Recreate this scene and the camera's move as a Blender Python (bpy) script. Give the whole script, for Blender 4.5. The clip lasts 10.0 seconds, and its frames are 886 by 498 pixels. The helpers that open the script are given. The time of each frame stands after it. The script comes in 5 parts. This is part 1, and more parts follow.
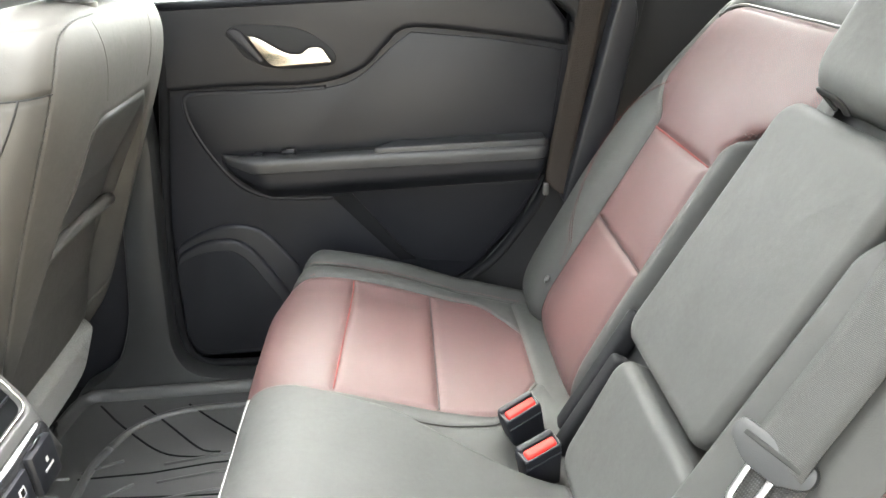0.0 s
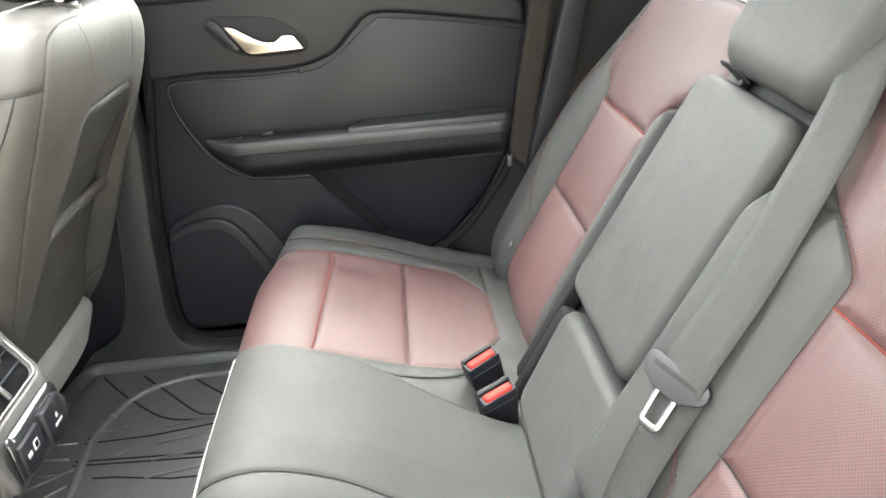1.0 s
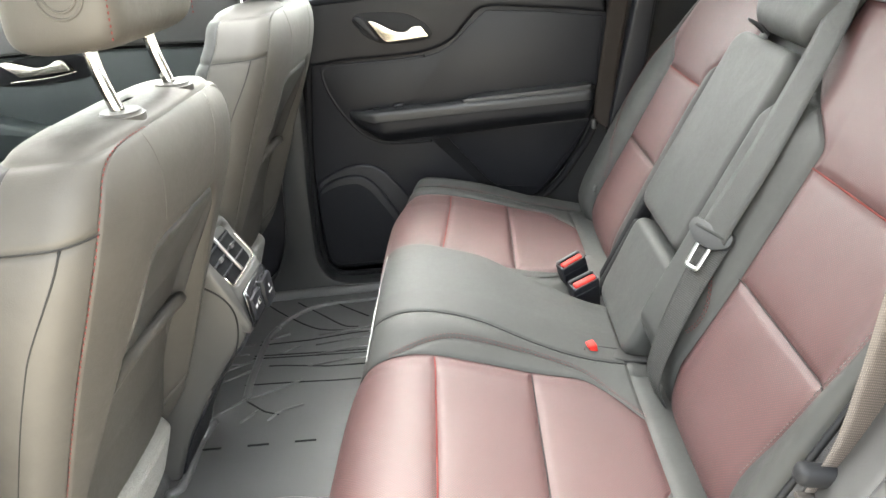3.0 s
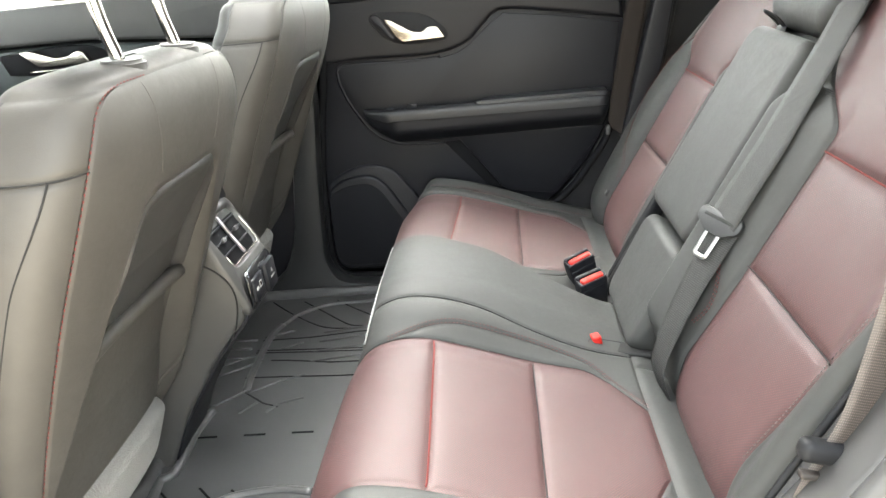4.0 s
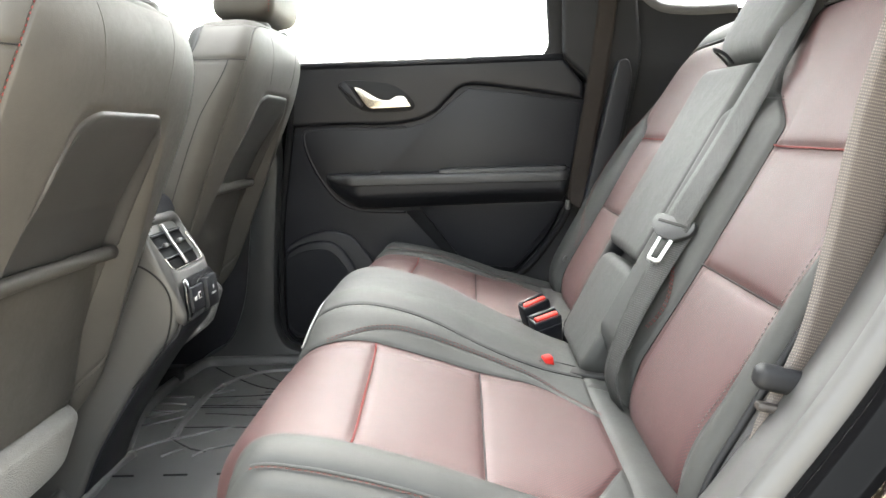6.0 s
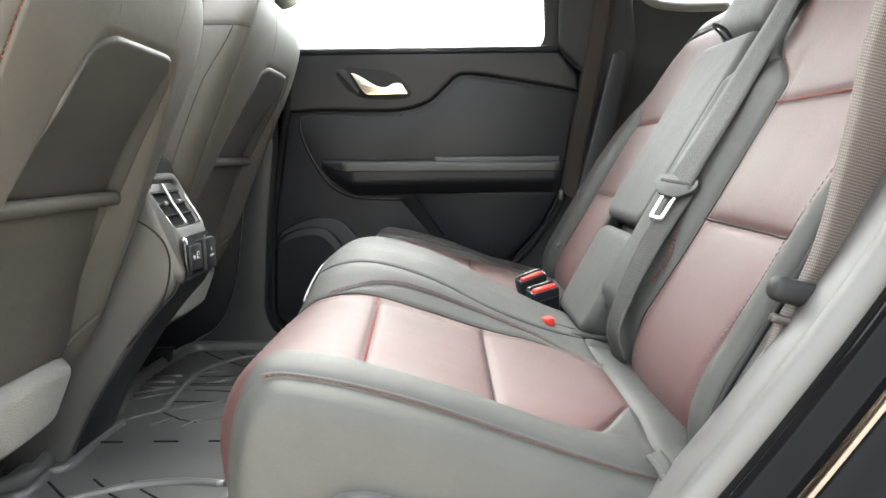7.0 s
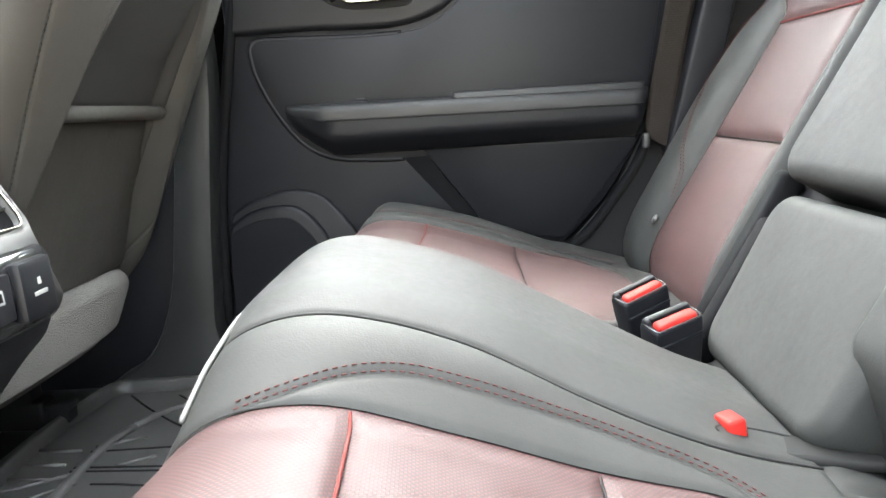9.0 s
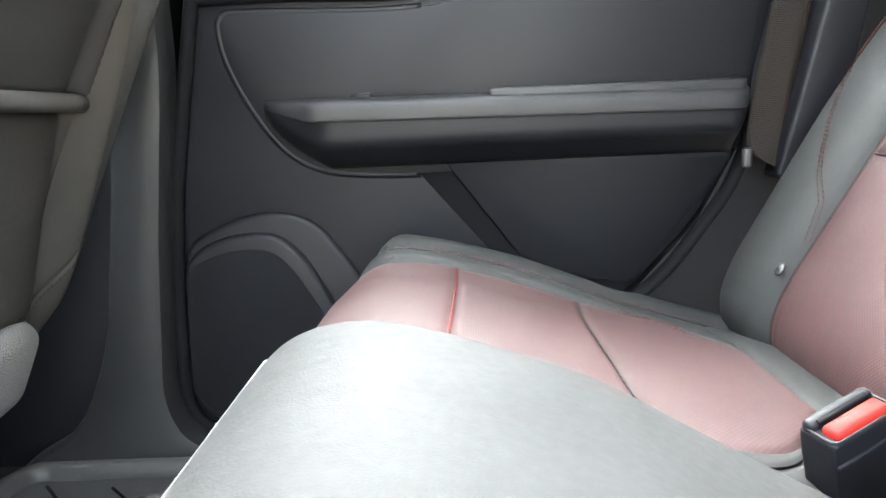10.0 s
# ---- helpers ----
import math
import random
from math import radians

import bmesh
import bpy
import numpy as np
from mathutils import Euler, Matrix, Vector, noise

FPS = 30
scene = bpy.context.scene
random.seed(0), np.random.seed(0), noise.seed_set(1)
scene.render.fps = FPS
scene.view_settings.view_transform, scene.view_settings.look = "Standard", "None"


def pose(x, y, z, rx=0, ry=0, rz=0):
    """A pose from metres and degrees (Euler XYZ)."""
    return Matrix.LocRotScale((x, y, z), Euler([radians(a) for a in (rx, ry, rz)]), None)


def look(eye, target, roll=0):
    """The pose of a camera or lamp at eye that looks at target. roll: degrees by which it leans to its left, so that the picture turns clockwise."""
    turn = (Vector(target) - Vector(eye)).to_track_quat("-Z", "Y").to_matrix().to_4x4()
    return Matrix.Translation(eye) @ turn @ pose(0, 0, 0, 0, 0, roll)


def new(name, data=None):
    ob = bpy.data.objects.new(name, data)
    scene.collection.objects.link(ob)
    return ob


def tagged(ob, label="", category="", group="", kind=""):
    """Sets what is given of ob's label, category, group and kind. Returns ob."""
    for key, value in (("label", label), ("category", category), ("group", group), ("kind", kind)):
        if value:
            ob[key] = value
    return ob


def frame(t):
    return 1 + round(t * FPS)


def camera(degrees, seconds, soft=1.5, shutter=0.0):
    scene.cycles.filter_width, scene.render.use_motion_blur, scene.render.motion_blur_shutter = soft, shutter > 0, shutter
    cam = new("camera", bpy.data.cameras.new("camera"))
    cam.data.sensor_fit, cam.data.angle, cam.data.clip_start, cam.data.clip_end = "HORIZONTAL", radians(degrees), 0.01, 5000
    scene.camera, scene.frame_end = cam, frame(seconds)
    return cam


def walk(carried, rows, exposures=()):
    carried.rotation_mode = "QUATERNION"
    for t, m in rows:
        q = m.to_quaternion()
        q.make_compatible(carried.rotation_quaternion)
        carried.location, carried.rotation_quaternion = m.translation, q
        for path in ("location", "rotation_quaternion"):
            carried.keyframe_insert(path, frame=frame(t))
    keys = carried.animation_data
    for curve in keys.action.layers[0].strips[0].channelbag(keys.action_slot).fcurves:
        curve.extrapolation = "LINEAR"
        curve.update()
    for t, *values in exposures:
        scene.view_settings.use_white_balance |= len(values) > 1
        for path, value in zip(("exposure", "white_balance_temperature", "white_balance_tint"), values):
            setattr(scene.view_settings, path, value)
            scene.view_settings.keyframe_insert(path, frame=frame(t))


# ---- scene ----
cam = camera(59.8, 10.0)
PATH = [
    (0, (0.13, -0.738, 0.985), (0.204, 1.097, 0.193), -2.8),
    (0.5, (0.124, -0.713, 0.978), (0.27, 1.086, 0.117), -3.5),
    (1, (0.18, -0.85, 1.012), (0.251, 0.961, 0.167), -4.9),
    (1.5, (0.209, -1.018, 1.015), (0.15, 0.814, 0.216), -6.6),
    (2, (0.166, -1.183, 1.028), (0.072, 0.653, 0.24), -5.7),
    (2.5, (0.123, -1.248, 1.029), (0.009, 0.586, 0.238), -5.9),
    (3, (0.117, -1.275, 1.009), (-0.023, 0.561, 0.23), -7.5),
    (4.5, (0.143, -1.285, 0.866), (-0.045, 0.608, 0.251), -5.2),
    (5, (0.149, -1.285, 0.791), (-0.005, 0.645, 0.291), -4.5),
    (6.5, (0.132, -1.324, 0.631), (0.093, 0.66, 0.379), -1.0),
    (7, (0.106, -1.328, 0.575), (0.087, 0.658, 0.341), -0.6),
    (7.5, (0.105, -1.305, 0.54), (0.09, 0.679, 0.286), -1.1),
    (8, (0.12, -1.142, 0.518), (0.104, 0.836, 0.225), -1.7),
    (8.5, (0.109, -0.885, 0.519), (0.044, 1.084, 0.175), -2.3),
    (9, (0.077, -0.658, 0.554), (0.014, 1.308, 0.193), -3.5),
    (9.5, (0.05, -0.481, 0.575), (0.025, 1.489, 0.231), -3.2),
    (10, (0.011, -0.305, 0.545), (-0.015, 1.665, 0.204), -2.2),
]
EXPOSURES = [(0, 4.06, 6950, 5), (1.5, 4.0, 6950, 5), (3, 3.60, 6950, 5), (5, 3.46, 6850, 5), (7.5, 3.28, 6850, 5), (8.0, 3.30, 6850, 5), (8.5, 3.52, 6800, 5), (9, 3.88, 6650, 5), (10, 4.27, 6450, 5)]
walk(cam, [(t, look(eye, target, roll)) for t, eye, target, roll in PATH], EXPOSURES)
# ---- world, sun and exposure ----
world = bpy.data.worlds.new("overcast_sky")
scene.world = world
world.use_nodes = True
_w = world.node_tree
_sky = _w.nodes.new("ShaderNodeTexSky")
_sky.sky_type, _sky.sun_disc = "NISHITA", False
_sky.sun_elevation, _sky.sun_rotation = radians(56), radians(350)
_sky.air_density, _sky.dust_density, _sky.ozone_density = 1.0, 1.4, 0.6
_w.nodes["Background"].inputs[1].default_value = 0.15
_pale = _w.nodes.new("ShaderNodeHueSaturation")
_pale.inputs["Saturation"].default_value = 0.25
_w.links.new(_sky.outputs[0], _pale.inputs["Color"])
# an overcast dome: brighter overhead than at the horizon
_co = _w.nodes.new("ShaderNodeTexCoord")
_up = _w.nodes.new("ShaderNodeSeparateXYZ")
_dome = _w.nodes.new("ShaderNodeMapRange")
_dome.inputs[1].default_value, _dome.inputs[2].default_value = 0.0, 1.0
_dome.inputs[3].default_value, _dome.inputs[4].default_value = 0.55, 4.7
_mul = _w.nodes.new("ShaderNodeVectorMath")
_mul.operation = "SCALE"
_w.links.new(_co.outputs["Generated"], _up.inputs[0])
_w.links.new(_up.outputs[2], _dome.inputs[0])
_w.links.new(_pale.outputs[0], _mul.inputs[0])
_w.links.new(_dome.outputs[0], _mul.inputs[3])
_w.links.new(_mul.outputs[0], _w.nodes["Background"].inputs[0])
sun = new("sun", bpy.data.lights.new("sun", "SUN"))
sun.data.energy, sun.data.angle, sun.data.color = 0.75, radians(100), (1.0, 0.96, 0.90)
sun.matrix_world = look((-0.22, 1.25, 2.0), (0, 0, 0))


# ---- materials ----
def nodes_of(name):
    m = bpy.data.materials.new(name)
    m.use_nodes = True
    t = m.node_tree
    return m, t, t.nodes["Principled BSDF"]


def add(t, kind, **values):
    n = t.nodes.new(kind)
    for k, v in values.items():
        n.inputs[k.replace("_", " ")].default_value = v
    return n


def surface(name, color, rough=0.5, metal=0.0, grain=900.0, bump=0.15, depth=0.0004, vary=0.25, patch_scale=9.0, spec=0.5, coat=0.0, sheen=0.0):
    """A plain material with fine grain, soft patches of wear and a matching relief."""
    m, t, b = nodes_of(name)
    co = t.nodes.new("ShaderNodeTexCoord")
    big = add(t, "ShaderNodeTexNoise", Scale=patch_scale, Detail=4.0, Roughness=0.6)
    fine = add(t, "ShaderNodeTexNoise", Scale=grain, Detail=2.0)
    for n in (big, fine):
        t.links.new(co.outputs["Object"], n.inputs["Vector"])
    ramp = t.nodes.new("ShaderNodeMix")
    ramp.data_type = "RGBA"
    lo = tuple(c * (1 - vary) for c in color)
    hi = tuple(min(1, c * (1 + vary)) for c in color)
    ramp.inputs[6].default_value, ramp.inputs[7].default_value = (*lo, 1), (*hi, 1)
    t.links.new(big.outputs[0], ramp.inputs[0])
    t.links.new(ramp.outputs[2], b.inputs["Base Color"])
    rr = add(t, "ShaderNodeMapRange")
    rr.inputs[3].default_value, rr.inputs[4].default_value = max(0.02, rough - 0.08), min(1, rough + 0.08)
    t.links.new(big.outputs[0], rr.inputs[0])
    t.links.new(rr.outputs[0], b.inputs["Roughness"])
    if bump:
        bp = add(t, "ShaderNodeBump", Strength=bump, Distance=depth)
        t.links.new(fine.outputs[0], bp.inputs["Height"])
        t.links.new(bp.outputs[0], b.inputs["Normal"])
    b.inputs["Metallic"].default_value = metal
    b.inputs["Specular IOR Level"].default_value = spec
    b.inputs["Coat Weight"].default_value = coat
    b.inputs["Coat Roughness"].default_value = 0.05
    b.inputs["Sheen Weight"].default_value = sheen
    return m


def leather(name, color, rough=0.40, spec=0.6):
    """Grained leather: small cells for the hide, slow waves for its creases."""
    m, t, b = nodes_of(name)
    co = t.nodes.new("ShaderNodeTexCoord")
    cell = add(t, "ShaderNodeTexVoronoi", Scale=620.0)
    wave = add(t, "ShaderNodeTexNoise", Scale=14.0, Detail=3.0)
    fine = add(t, "ShaderNodeTexNoise", Scale=160.0, Detail=3.0)
    for n in (cell, wave, fine):
        t.links.new(co.outputs["Object"], n.inputs["Vector"])
    mix = t.nodes.new("ShaderNodeMix")
    mix.data_type = "RGBA"
    mix.inputs[6].default_value = (*[c * 0.8 for c in color], 1)
    mix.inputs[7].default_value = (*[c * 1.25 for c in color], 1)
    t.links.new(wave.outputs[0], mix.inputs[0])
    t.links.new(mix.outputs[2], b.inputs["Base Color"])
    rr = add(t, "ShaderNodeMapRange")
    rr.inputs[3].default_value, rr.inputs[4].default_value = rough - 0.07, rough + 0.07
    t.links.new(fine.outputs[0], rr.inputs[0])
    t.links.new(rr.outputs[0], b.inputs["Roughness"])
    b1 = add(t, "ShaderNodeBump", Strength=0.25, Distance=0.0003)
    b2 = add(t, "ShaderNodeBump", Strength=0.35, Distance=0.004)
    t.links.new(cell.outputs["Distance"], b1.inputs["Height"])
    t.links.new(wave.outputs[0], b2.inputs["Height"])
    t.links.new(b2.outputs[0], b1.inputs["Normal"])
    t.links.new(b1.outputs[0], b.inputs["Normal"])
    b.inputs["Specular IOR Level"].default_value = spec
    return m


def perforated(name, dark, red, pitch=0.0044, rough=0.52):
    """Perforated leather over a red backing: rows of small red holes in a dark red-brown hide, laid out in metres."""
    m, t, b = nodes_of(name)
    uv = t.nodes.new("ShaderNodeUVMap")
    sc = add(t, "ShaderNodeVectorMath")
    sc.operation = "SCALE"
    sc.inputs[3].default_value = 2 * math.pi / pitch
    t.links.new(uv.outputs[0], sc.inputs[0])
    sep = t.nodes.new("ShaderNodeSeparateXYZ")
    t.links.new(sc.outputs[0], sep.inputs[0])
    fx, fy = [t.nodes.new("ShaderNodeMath") for _ in "xy"]
    for n, o in ((fx, 0), (fy, 1)):
        n.operation = "SINE"
        t.links.new(sep.outputs[o], n.inputs[0])
    pr = t.nodes.new("ShaderNodeMath")
    pr.operation = "MULTIPLY"
    t.links.new(fx.outputs[0], pr.inputs[0])
    t.links.new(fy.outputs[0], pr.inputs[1])
    hole = add(t, "ShaderNodeMapRange")
    hole.inputs[1].default_value, hole.inputs[2].default_value = 0.15, 0.55
    t.links.new(pr.outputs[0], hole.inputs[0])
    co = t.nodes.new("ShaderNodeTexCoord")
    wave = add(t, "ShaderNodeTexNoise", Scale=12.0, Detail=4.0)
    t.links.new(co.outputs["Object"], wave.inputs["Vector"])
    tint = t.nodes.new("ShaderNodeMix")
    tint.data_type = "RGBA"
    tint.inputs[6].default_value = (*[c * 0.8 for c in dark], 1)
    tint.inputs[7].default_value = (*[c * 1.2 for c in dark], 1)
    t.links.new(wave.outputs[0], tint.inputs[0])
    mix = t.nodes.new("ShaderNodeMix")
    mix.data_type = "RGBA"
    mix.inputs[7].default_value = (*red, 1)
    t.links.new(hole.outputs[0], mix.inputs[0])
    t.links.new(tint.outputs[2], mix.inputs[6])
    t.links.new(mix.outputs[2], b.inputs["Base Color"])
    b1 = add(t, "ShaderNodeBump", Strength=0.22, Distance=0.0006)
    b1.invert = True
    b2 = add(t, "ShaderNodeBump", Strength=0.35, Distance=0.004)
    t.links.new(hole.outputs[0], b1.inputs["Height"])
    t.links.new(wave.outputs[0], b2.inputs["Height"])
    t.links.new(b2.outputs[0], b1.inputs["Normal"])
    t.links.new(b1.outputs[0], b.inputs["Normal"])
    b.inputs["Roughness"].default_value = rough
    b.inputs["Specular IOR Level"].default_value = 0.32
    return m


def webbing_cloth(name, color, light, fine=1.0, rough=0.5, spec=0.45):
    """Woven belt: fine herringbone ribs along the strap."""
    m, t, b = nodes_of(name)
    uv = t.nodes.new("ShaderNodeUVMap")
    mp = t.nodes.new("ShaderNodeMapping")
    mp.inputs["Scale"].default_value = (1, 1, 1)
    t.links.new(uv.outputs[0], mp.inputs[0])
    w1 = add(t, "ShaderNodeTexWave", Scale=150.0 * fine, Distortion=0.0)
    w2 = add(t, "ShaderNodeTexWave", Scale=110.0 * fine, Distortion=1.0)
    w1.bands_direction, w2.bands_direction = "X", "Y"
    for n in (w1, w2):
        t.links.new(mp.outputs[0], n.inputs[0])
    mu = t.nodes.new("ShaderNodeMath")
    mu.operation = "MULTIPLY"
    t.links.new(w1.outputs["Fac"], mu.inputs[0])
    t.links.new(w2.outputs["Fac"], mu.inputs[1])
    mix = t.nodes.new("ShaderNodeMix")
    mix.data_type = "RGBA"
    mix.inputs[6].default_value, mix.inputs[7].default_value = (*color, 1), (*light, 1)
    t.links.new(mu.outputs[0], mix.inputs[0])
    t.links.new(mix.outputs[2], b.inputs["Base Color"])
    bp = add(t, "ShaderNodeBump", Strength=0.6, Distance=0.0006)
    t.links.new(mu.outputs[0], bp.inputs["Height"])
    t.links.new(bp.outputs[0], b.inputs["Normal"])
    b.inputs["Roughness"].default_value = rough
    b.inputs["Specular IOR Level"].default_value = spec
    return m


BLACK_LEATHER = leather("black_leather", (0.0212, 0.0218, 0.0210), 0.65, 0.25)
# the front seats' black leather, lightened and warmed for light from the doorway
SHELL = leather("brightened_leather", (0.042, 0.0395, 0.0355), 0.56, 0.24)
RED_LEATHER = perforated("perforated_red_leather", (0.0290, 0.0180, 0.0181), (0.068, 0.0212, 0.0208), rough=0.58)
RED_THREAD = surface("red_thread", (0.105, 0.016, 0.014), 0.7, spec=0.15, grain=2500, bump=0.3)
DULL_THREAD = surface("dull_red_thread", (0.062, 0.016, 0.015), 0.7, spec=0.2, grain=2500, bump=0.3)
DARK_SEAM = surface("dark_seam", (0.010, 0.010, 0.010), 0.7, spec=0.2)
PLASTIC = surface("black_moulded_plastic", (0.0075, 0.0080, 0.0104), 0.5, grain=1400, bump=0.3, spec=0.24)
SOFT_PLASTIC = surface("soft_touch_plastic", (0.0064, 0.0068, 0.0086), 0.48, grain=1100, bump=0.2, spec=0.22)
# paler armrest vinyl: light on the armrest's top is put into the colour
ARM_PAD = leather("lightened_arm_vinyl", (0.0165, 0.0170, 0.0185), 0.46, 0.36)
GREY_PLASTIC = surface("grey_plastic", (0.036, 0.0358, 0.035), 0.5, grain=1200, bump=0.2)
SHELL_GREY = surface("smooth_grey_shell", (0.027, 0.0262, 0.0250), 0.45, grain=1000, bump=0.2)
MESH_CLOTH = surface("dark_mesh_cloth", (0.028, 0.028, 0.029), 0.8, grain=500, bump=0.8, depth=0.0015)
COLLAR = surface("grey_brown_plastic", (0.030, 0.0285, 0.0265), 0.42, grain=1500, bump=0.15, spec=0.3)
SATIN = surface("satin_grey_plastic", (0.038, 0.0372, 0.0358), 0.45, grain=1500, bump=0.15)
GLOSS_BLACK = surface("gloss_black", (0.012, 0.012, 0.013), 0.08, bump=0, coat=0.6)
RUBBER = surface("black_rubber", (0.045, 0.0450, 0.0452), 0.42, grain=700, bump=0.35, depth=0.0006)
CARPET = surface("grey_carpet", (0.115, 0.110, 0.100), 0.95, grain=460, bump=1.0, depth=0.005, sheen=0.3, vary=0.45, patch_scale=320.0)
GRILLE = surface("speaker_mesh", (0.0075, 0.0080, 0.0098), 0.85, grain=900, bump=0.8, depth=0.001, spec=0.15)
CHROME = surface("chrome", (0.36, 0.335, 0.29), 0.24, metal=1.0, bump=0, vary=0.05)
STEEL = surface("satin_steel", (0.38, 0.38, 0.375), 0.3, metal=1.0, bump=0, vary=0.05)
RED_BUTTON = surface("red_button", (0.30, 0.014, 0.011), 0.6, bump=0.1, spec=0.15)
WEB_GREY = webbing_cloth("grey_belt_webbing", (0.012, 0.0124, 0.012), (0.032, 0.033, 0.032), 1.7, 0.62, 0.3)
WEB_DOT = webbing_cloth("dotted_belt_webbing", (0.010, 0.0102, 0.010), (0.040, 0.040, 0.039), 0.9, 0.7, 0.15)
WEB_BROWN = webbing_cloth("brown_grey_belt_webbing", (0.018, 0.0148, 0.0130), (0.098, 0.0800, 0.0690), 1.0, 0.5, 0.45)
WEB_DARK = webbing_cloth("dark_brown_belt_webbing", (0.008, 0.0062, 0.0050), (0.026, 0.020, 0.0165), 1.0, 0.75, 0.15)
HEADLINER = surface("headliner_cloth", (0.20, 0.195, 0.185), 0.95, grain=600, bump=0.4)
DARK_TRIM = surface("dark_trim", (0.0085, 0.0088, 0.0098), 0.6, grain=1100, bump=0.3, spec=0.15)
TEAL_TRIM = surface("dark_teal_door_trim", (0.024, 0.029, 0.029), 0.5, grain=1100, bump=0.2, spec=0.3)
# edge piping: the light it catches is put into the pale colour
LIT_CORD = surface("lit_cord", (0.115, 0.115, 0.11), 0.6, bump=0.1)
VOID = surface("gap_shade_black", (0.005, 0.0052, 0.006), 0.8, bump=0, spec=0.1)
LIGHT_MARK = surface("white_print", (0.30, 0.30, 0.29), 0.5, bump=0)
PAINT = surface("black_body_paint", (0.002, 0.002, 0.0022), 0.10, bump=0, spec=0.03)
POLISHED = surface("polished_chrome", (0.42, 0.41, 0.39), 0.07, metal=1.0, bump=0, vary=0.05)
GLINT_METAL = surface("brown_glint_metal", (0.09, 0.072, 0.055), 0.18, metal=1.0, bump=0, vary=0.3, patch_scale=40.0)
PILLAR_GREY = surface("dark_grey_moulding", (0.0145, 0.0152, 0.016), 0.5, grain=1300, bump=0.3, spec=0.3)
SEAL = surface("grey_rubber_seal", (0.025, 0.0245, 0.024), 0.5, grain=900, bump=0.2)
BOUNCE_GROUND = surface("pale_bounce_ground", (0.52, 0.45, 0.35), 0.9, grain=60, bump=0.3, depth=0.004, patch_scale=1.2)
GLASS, _gt, _gb = nodes_of("window_glass")
_gb.inputs["Base Color"].default_value = (0.93, 0.96, 0.95, 1)
_gb.inputs["Roughness"].default_value, _gb.inputs["IOR"].default_value = 0.0, 1.02
_gb.inputs["Transmission Weight"].default_value = 1.0


# ---- building tools ----
def thing(name, label, category, group="", kind="", at=(0, 0, 0)):
    ob = new(name)
    ob.empty_display_size = 0.05
    ob.location = at
    return tagged(ob, label, category, group, kind)


def mesh_of(name, verts, faces, smooth=True, uvs=None):
    me = bpy.data.meshes.new(name)
    me.from_pydata([tuple(map(float, v)) for v in verts], [], [tuple(map(int, f)) for f in faces])
    if uvs is not None:
        layer = me.uv_layers.new(name="UVMap")
        idx = np.empty(len(me.loops), dtype=np.int32)
        me.loops.foreach_get("vertex_index", idx)
        layer.data.foreach_set("uv", np.asarray(uvs, dtype=np.float32)[idx].ravel())
    if smooth:
        me.polygons.foreach_set("use_smooth", [True] * len(me.polygons))
    return me


def part(name, source, material, parent=None, label="", angle=40):
    """Links a bmesh or a mesh as one object under its thing."""
    if isinstance(source, bmesh.types.BMesh):
        me = bpy.data.meshes.new(name)
        bmesh.ops.recalc_face_normals(source, faces=source.faces)
        source.to_mesh(me)
        source.free()
        me.polygons.foreach_set("use_smooth", [True] * len(me.polygons))
        me.set_sharp_from_angle(angle=radians(angle))
    else:
        me = source
    me.materials.append(material)
    ob = new(name, me)
    if parent is not None:
        ob.parent = parent
        base = parent
        at = Vector((0, 0, 0))
        while base is not None:
            at += base.location
            base = base.parent
        if at.length:
            me.transform(Matrix.Translation(-at))
    if label:
        ob["label"] = label
    return ob


def smoothstep(a, b, x):
    s = np.clip((np.asarray(x, float) - a) / (b - a), 0, 1)
    return s * s * (3 - 2 * s)


def curve(points, samples):
    """A smooth line through points (Catmull-Rom), evenly spread over its length."""
    p = np.array(points, float)
    p = np.vstack([2 * p[0] - p[1], p, 2 * p[-1] - p[-2]])
    out = []
    for i in range(1, len(p) - 2):
        for s in np.linspace(0, 1, 24, endpoint=False):
            a, b, c, d = p[i - 1], p[i], p[i + 1], p[i + 2]
            out.append(0.5 * (2 * b + (c - a) * s + (2 * a - 5 * b + 4 * c - d) * s**2 + (3 * b - a - 3 * c + d) * s**3))
    out.append(p[-2])
    out = np.array(out)
    run = np.r_[0, np.cumsum(np.linalg.norm(np.diff(out, axis=0), axis=1))]
    want = np.linspace(0, run[-1], samples)
    return np.stack([np.interp(want, run, out[:, k]) for k in range(p.shape[1])], axis=1)


